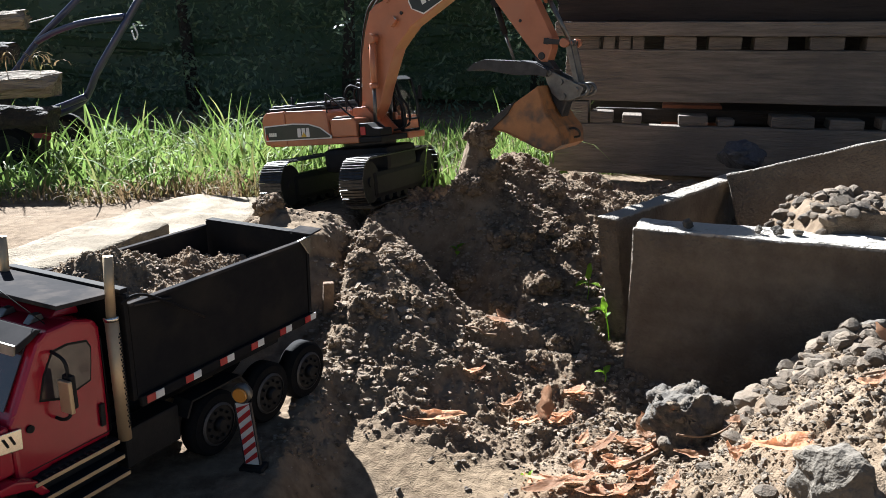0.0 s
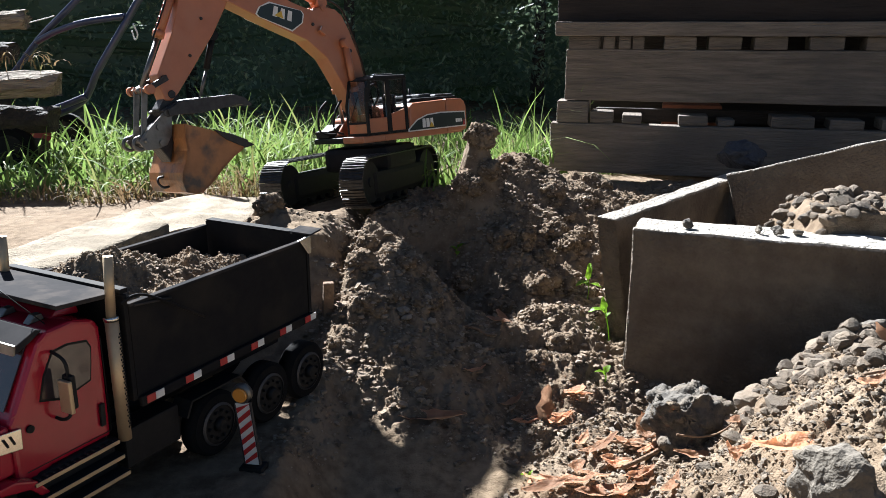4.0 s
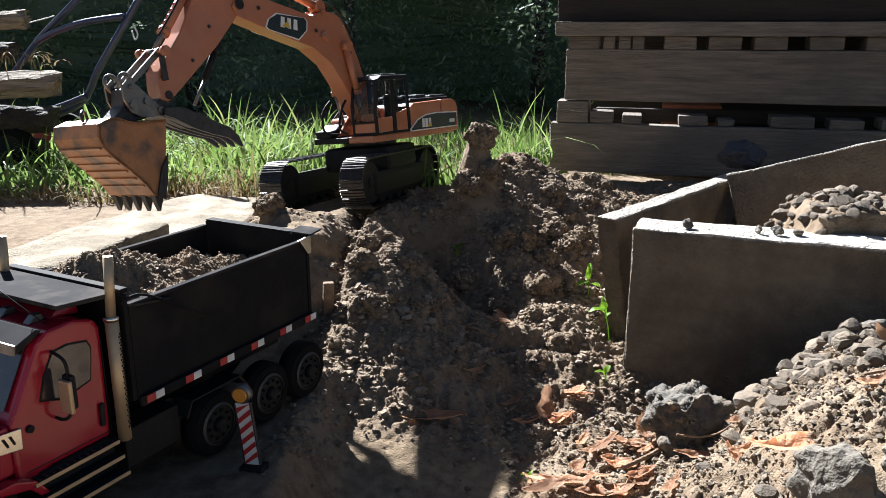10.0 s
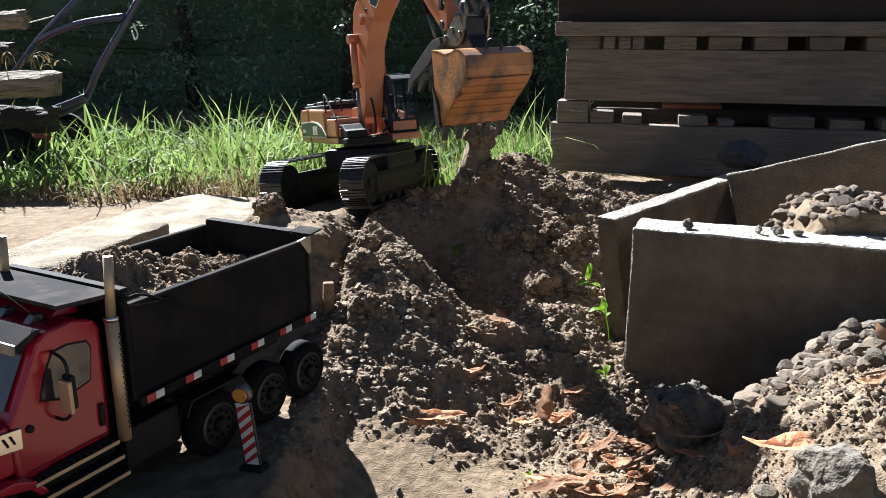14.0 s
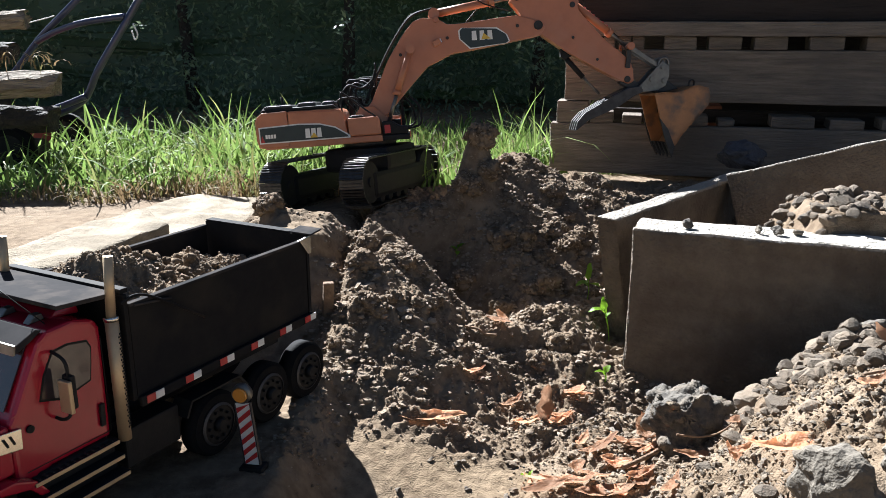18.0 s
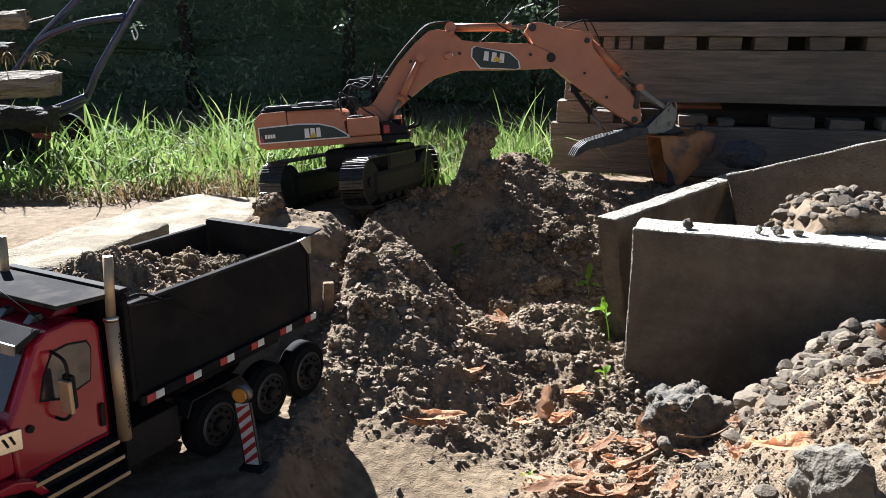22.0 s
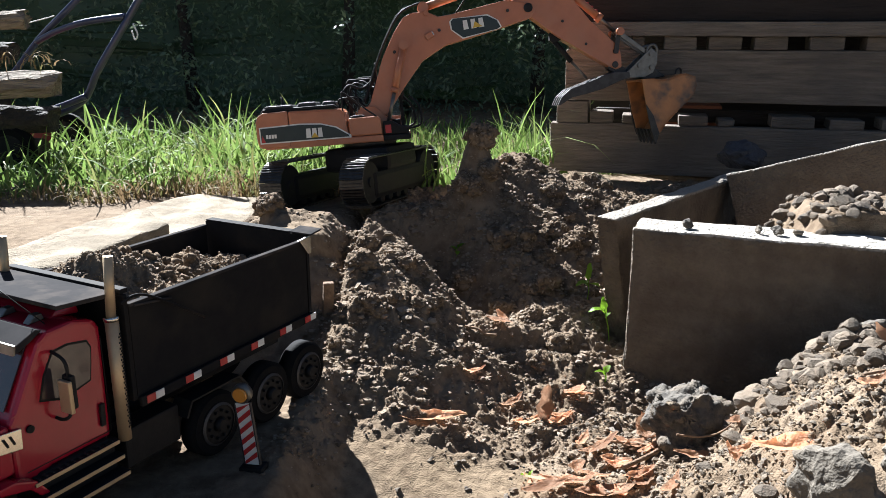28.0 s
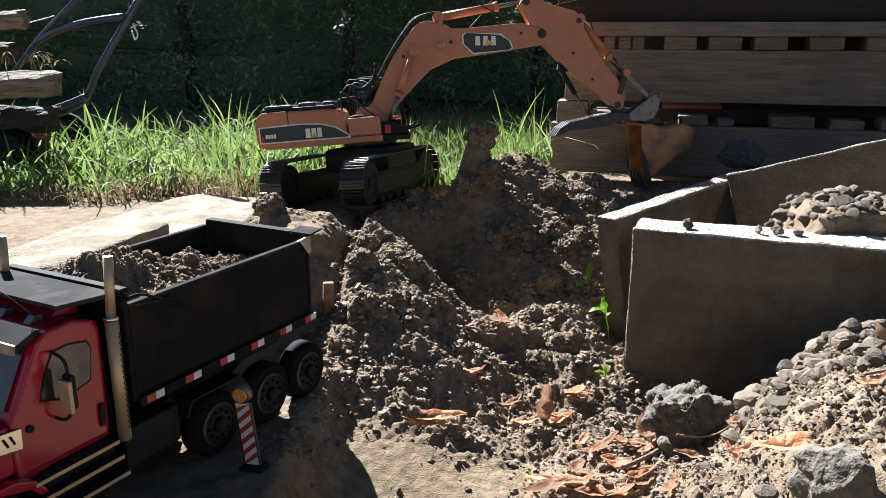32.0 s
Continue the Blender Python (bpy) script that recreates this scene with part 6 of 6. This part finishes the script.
RAISE = [(0, 43), (0.5, 47), (1, 46), (1.5, 42), (2, 38.5), (3.2, 38.8), (3.5, 37.5), (7, 37.5), (8, 39), (8.5, 39), (8.9, 31.5), (10.4, 31.5), (10.8, 34.5), (11.7, 34.5), (12, 36.5), (12.5, 38), (13, 36.5), (13.5, 38), (14, 49.5), (14.5, 42.4), (15.3, 30), (16, 18), (16.5, 13.1), (17, 14.4), (17.5, 21), (18, 23.3), (19, 23.7), (19.5, 21.2), (20, 20.9), (20.5, 28.4), (21, 28.4), (21.5, 20.3), (22, 11.6), (22.5, 18.5), (23, 19.9), (23.5, 21.3), (24, 22.4), (25, 21), (25.5, 16.9), (26.3, 22), (27.5, 30.4), (28, 29.6), (28.5, 23.4), (29, 20.4), (32, 20.4)]
CROWD = [(0, -58), (0.5, -67), (1, -65), (1.5, -62), (2, -59.2), (3.2, -60), (3.5, -54), (7, -54.5), (8, -61), (8.5, -54), (9, -48), (9.5, -44), (10, -42), (10.5, -46), (11, -49.5), (11.7, -49.5), (12, -47), (12.5, -40), (13, -31.5), (13.5, -33), (14, -47), (14.5, -47.2), (15.3, -38), (16, -30), (16.5, -32.3), (17, -43.3), (17.5, -39.4), (18, -35.5), (18.5, -22.6), (19, -37.4), (19.5, -47), (20, -47.8), (20.5, -36.7), (21, -21.8), (21.5, -28.1), (22, -41.3), (23, -41.6), (23.5, -40.3), (24, -42.2), (24.5, -42.9), (25, -36.1), (25.5, -39.1), (26.3, -40), (27.5, -35.7), (28, -35.9), (28.5, -42.7), (29, -46.5), (32, -46.5)]
CURL = [(0, -142), (0.5, -132), (1, -142), (1.5, -148), (2, -153), (7.2, -154), (8, -153.8), (8.4, -146), (9, -128), (9.5, -95), (10, -69), (10.5, -63), (11, -62), (12, -66), (13, -73.6), (13.5, -68), (14, -81), (14.5, -68.3), (15.3, -60), (16, -60), (16.5, -67), (17, -70), (17.5, -72), (18, -70), (18.5, -57), (19, -71), (19.5, -82), (20, -81.5), (20.5, -71.5), (21, -59), (21.5, -65), (22, -73), (23, -70), (23.5, -69), (24, -76), (24.5, -75.5), (25, -72), (25.5, -74), (26.3, -76), (27.5, -71), (28, -71.5), (28.5, -78), (29, -80), (32, -80)]
THUMB = [(0, 178), (0.5, 178), (1.0, 178), (2.0, 183), (7.5, 183), (8.4, 200), (9, 208), (12, 210), (14.5, 212), (16.5, 200), (17, 192), (18.5, 222), (19, 208), (19.5, 193), (20, 192), (20.5, 207), (21, 222), (21.5, 212), (22, 198), (23, 197), (24, 200), (25, 204), (25.5, 200), (27.5, 208), (28.5, 198), (29, 194), (32, 194)]
TIP = [(0, 0), (22.1, 0), (22.5, 4.2), (23, 5.1), (23.5, 6.3), (23.8, 1.5), (24, 0), (32, 0)]


def at(table, t):
    """The value of a table at t, eased a little over its corners."""
    ts, vs = [r[0] for r in table], [r[1] for r in table]
    return float(np.mean(np.interp([t - 0.12, t - 0.06, t, t + 0.06, t + 0.12], ts, vs)))


def arm(p, angle):
    return Matrix.Translation((p[0], 0, p[1])) @ Matrix.Rotation(-angle, 4, "Y")


def towards(p, q, y=0.0):
    return Matrix.Translation((p[0], y, p[1])) @ Matrix.Rotation(-math.atan2(q[1] - p[1], q[0] - p[0]), 4, "Y")


def on(p, angle, x, z):
    c, s = math.cos(angle), math.sin(angle)
    return (p[0] + c * x - s * z, p[1] + s * x + c * z)


def joints(t):
    a, b, g, th = (radians(at(k, t)) for k in (RAISE, CROWD, CURL, THUMB))
    sp = on(FOOT, a, BOOM, 0)
    bp = on(sp, b, STICK, 0)
    return a, b, g - radians(-71.2), th - radians(208), sp, bp


def meet(p, r, q, s):
    """The upper crossing of two circles in the plane of the arm."""
    d = math.hypot(q[0] - p[0], q[1] - p[1])
    d2 = min(max(d, abs(r - s) + 1e-4), r + s - 1e-4)
    k = (r * r - s * s + d2 * d2) / (2 * d2)
    h = math.sqrt(max(r * r - k * k, 0))
    u = ((q[0] - p[0]) / d, (q[1] - p[1]) / d)
    return (p[0] + u[0] * k - u[1] * h, p[1] + u[1] * k + u[0] * h)


def bucket_pose(t):
    a, b, g, th, sp, bp = joints(t)
    return Matrix.Rotation(radians(at(SLEW, t)), 4, "Z") @ arm(bp, g)


def base_pose(t):
    return BASE @ Matrix.Translation((0.004 * at(TIP, t) / 6, 0, 0.0006 * at(TIP, t))) @ Matrix.Rotation(radians(at(TIP, t)), 4, "Y")


def motions():
    times = [k / 10 for k in range(321)]
    rows = {}

    def put(ob, t, m):
        rows.setdefault(ob, []).append((t, m))

    for t in times:
        a, b, g, th, sp, bp = joints(t)
        z = Matrix.Rotation(radians(at(SLEW, t)), 4, "Z")
        put(digger, t, base_pose(t))
        put(upper, t, z)
        put(boom, t, z @ arm(FOOT, a))
        put(stick, t, z @ arm(sp, b))
        put(bucket, t, z @ arm(bp, g))
        put(thumb, t, z @ arm(bp, th))
        p, q = (0.048, 0.146), on(FOOT, a, 0.157, 0.093)
        for i, y in enumerate((-0.037, 0.032)):
            put(boom_ram[i], t, z @ towards(q, p, y))
            put(boom_rod[i], t, z @ towards(p, q, y))
        p, q = on(FOOT, a, 0.248, 0.142), on(sp, b, -0.080, 0.034)
        put(stick_ram, t, z @ towards(p, q))
        put(stick_rod, t, z @ towards(q, p))
        ip = on(sp, b, 0.243, 0.032)
        cp = on(bp, g, 0.060, 0.044)
        lp = meet(ip, IDLER, cp, LINK)
        put(idler, t, z @ towards(ip, lp))
        put(h_link, t, z @ towards(lp, cp))
        p = on(sp, b, 0.047, 0.092)
        put(bucket_ram, t, z @ towards(p, lp))
        put(bucket_rod, t, z @ towards(lp, p))
    for ob, r in rows.items():
        walk(ob, r)
    for lump, inside, rest, t0, turn in tipped:
        r = []
        for t in times:
            if t <= t0:
                m = base_pose(t) @ bucket_pose(t) @ Matrix.Translation(inside)
                last = m
            elif t < t0 + 0.28:
                # out of the mouth and straight down first, then into the bed
                f = (t - t0) / 0.28
                a = last.translation
                low = Vector((a.x + 0.03, a.y - 0.02, a.z - 0.13))
                c = a.lerp(low, f / 0.45) if f < 0.45 else low.lerp(rest, (f - 0.45) / 0.55)
                m = Matrix.Translation(c) @ last.to_quaternion().slerp(turn.to_quaternion(), f).to_matrix().to_4x4()
            else:
                m = Matrix.Translation(rest) @ turn.to_matrix().to_4x4()
            if t <= t0 + 0.5 or t == 32:
                r.append((t, m))
        walk(lump, r)


motions()
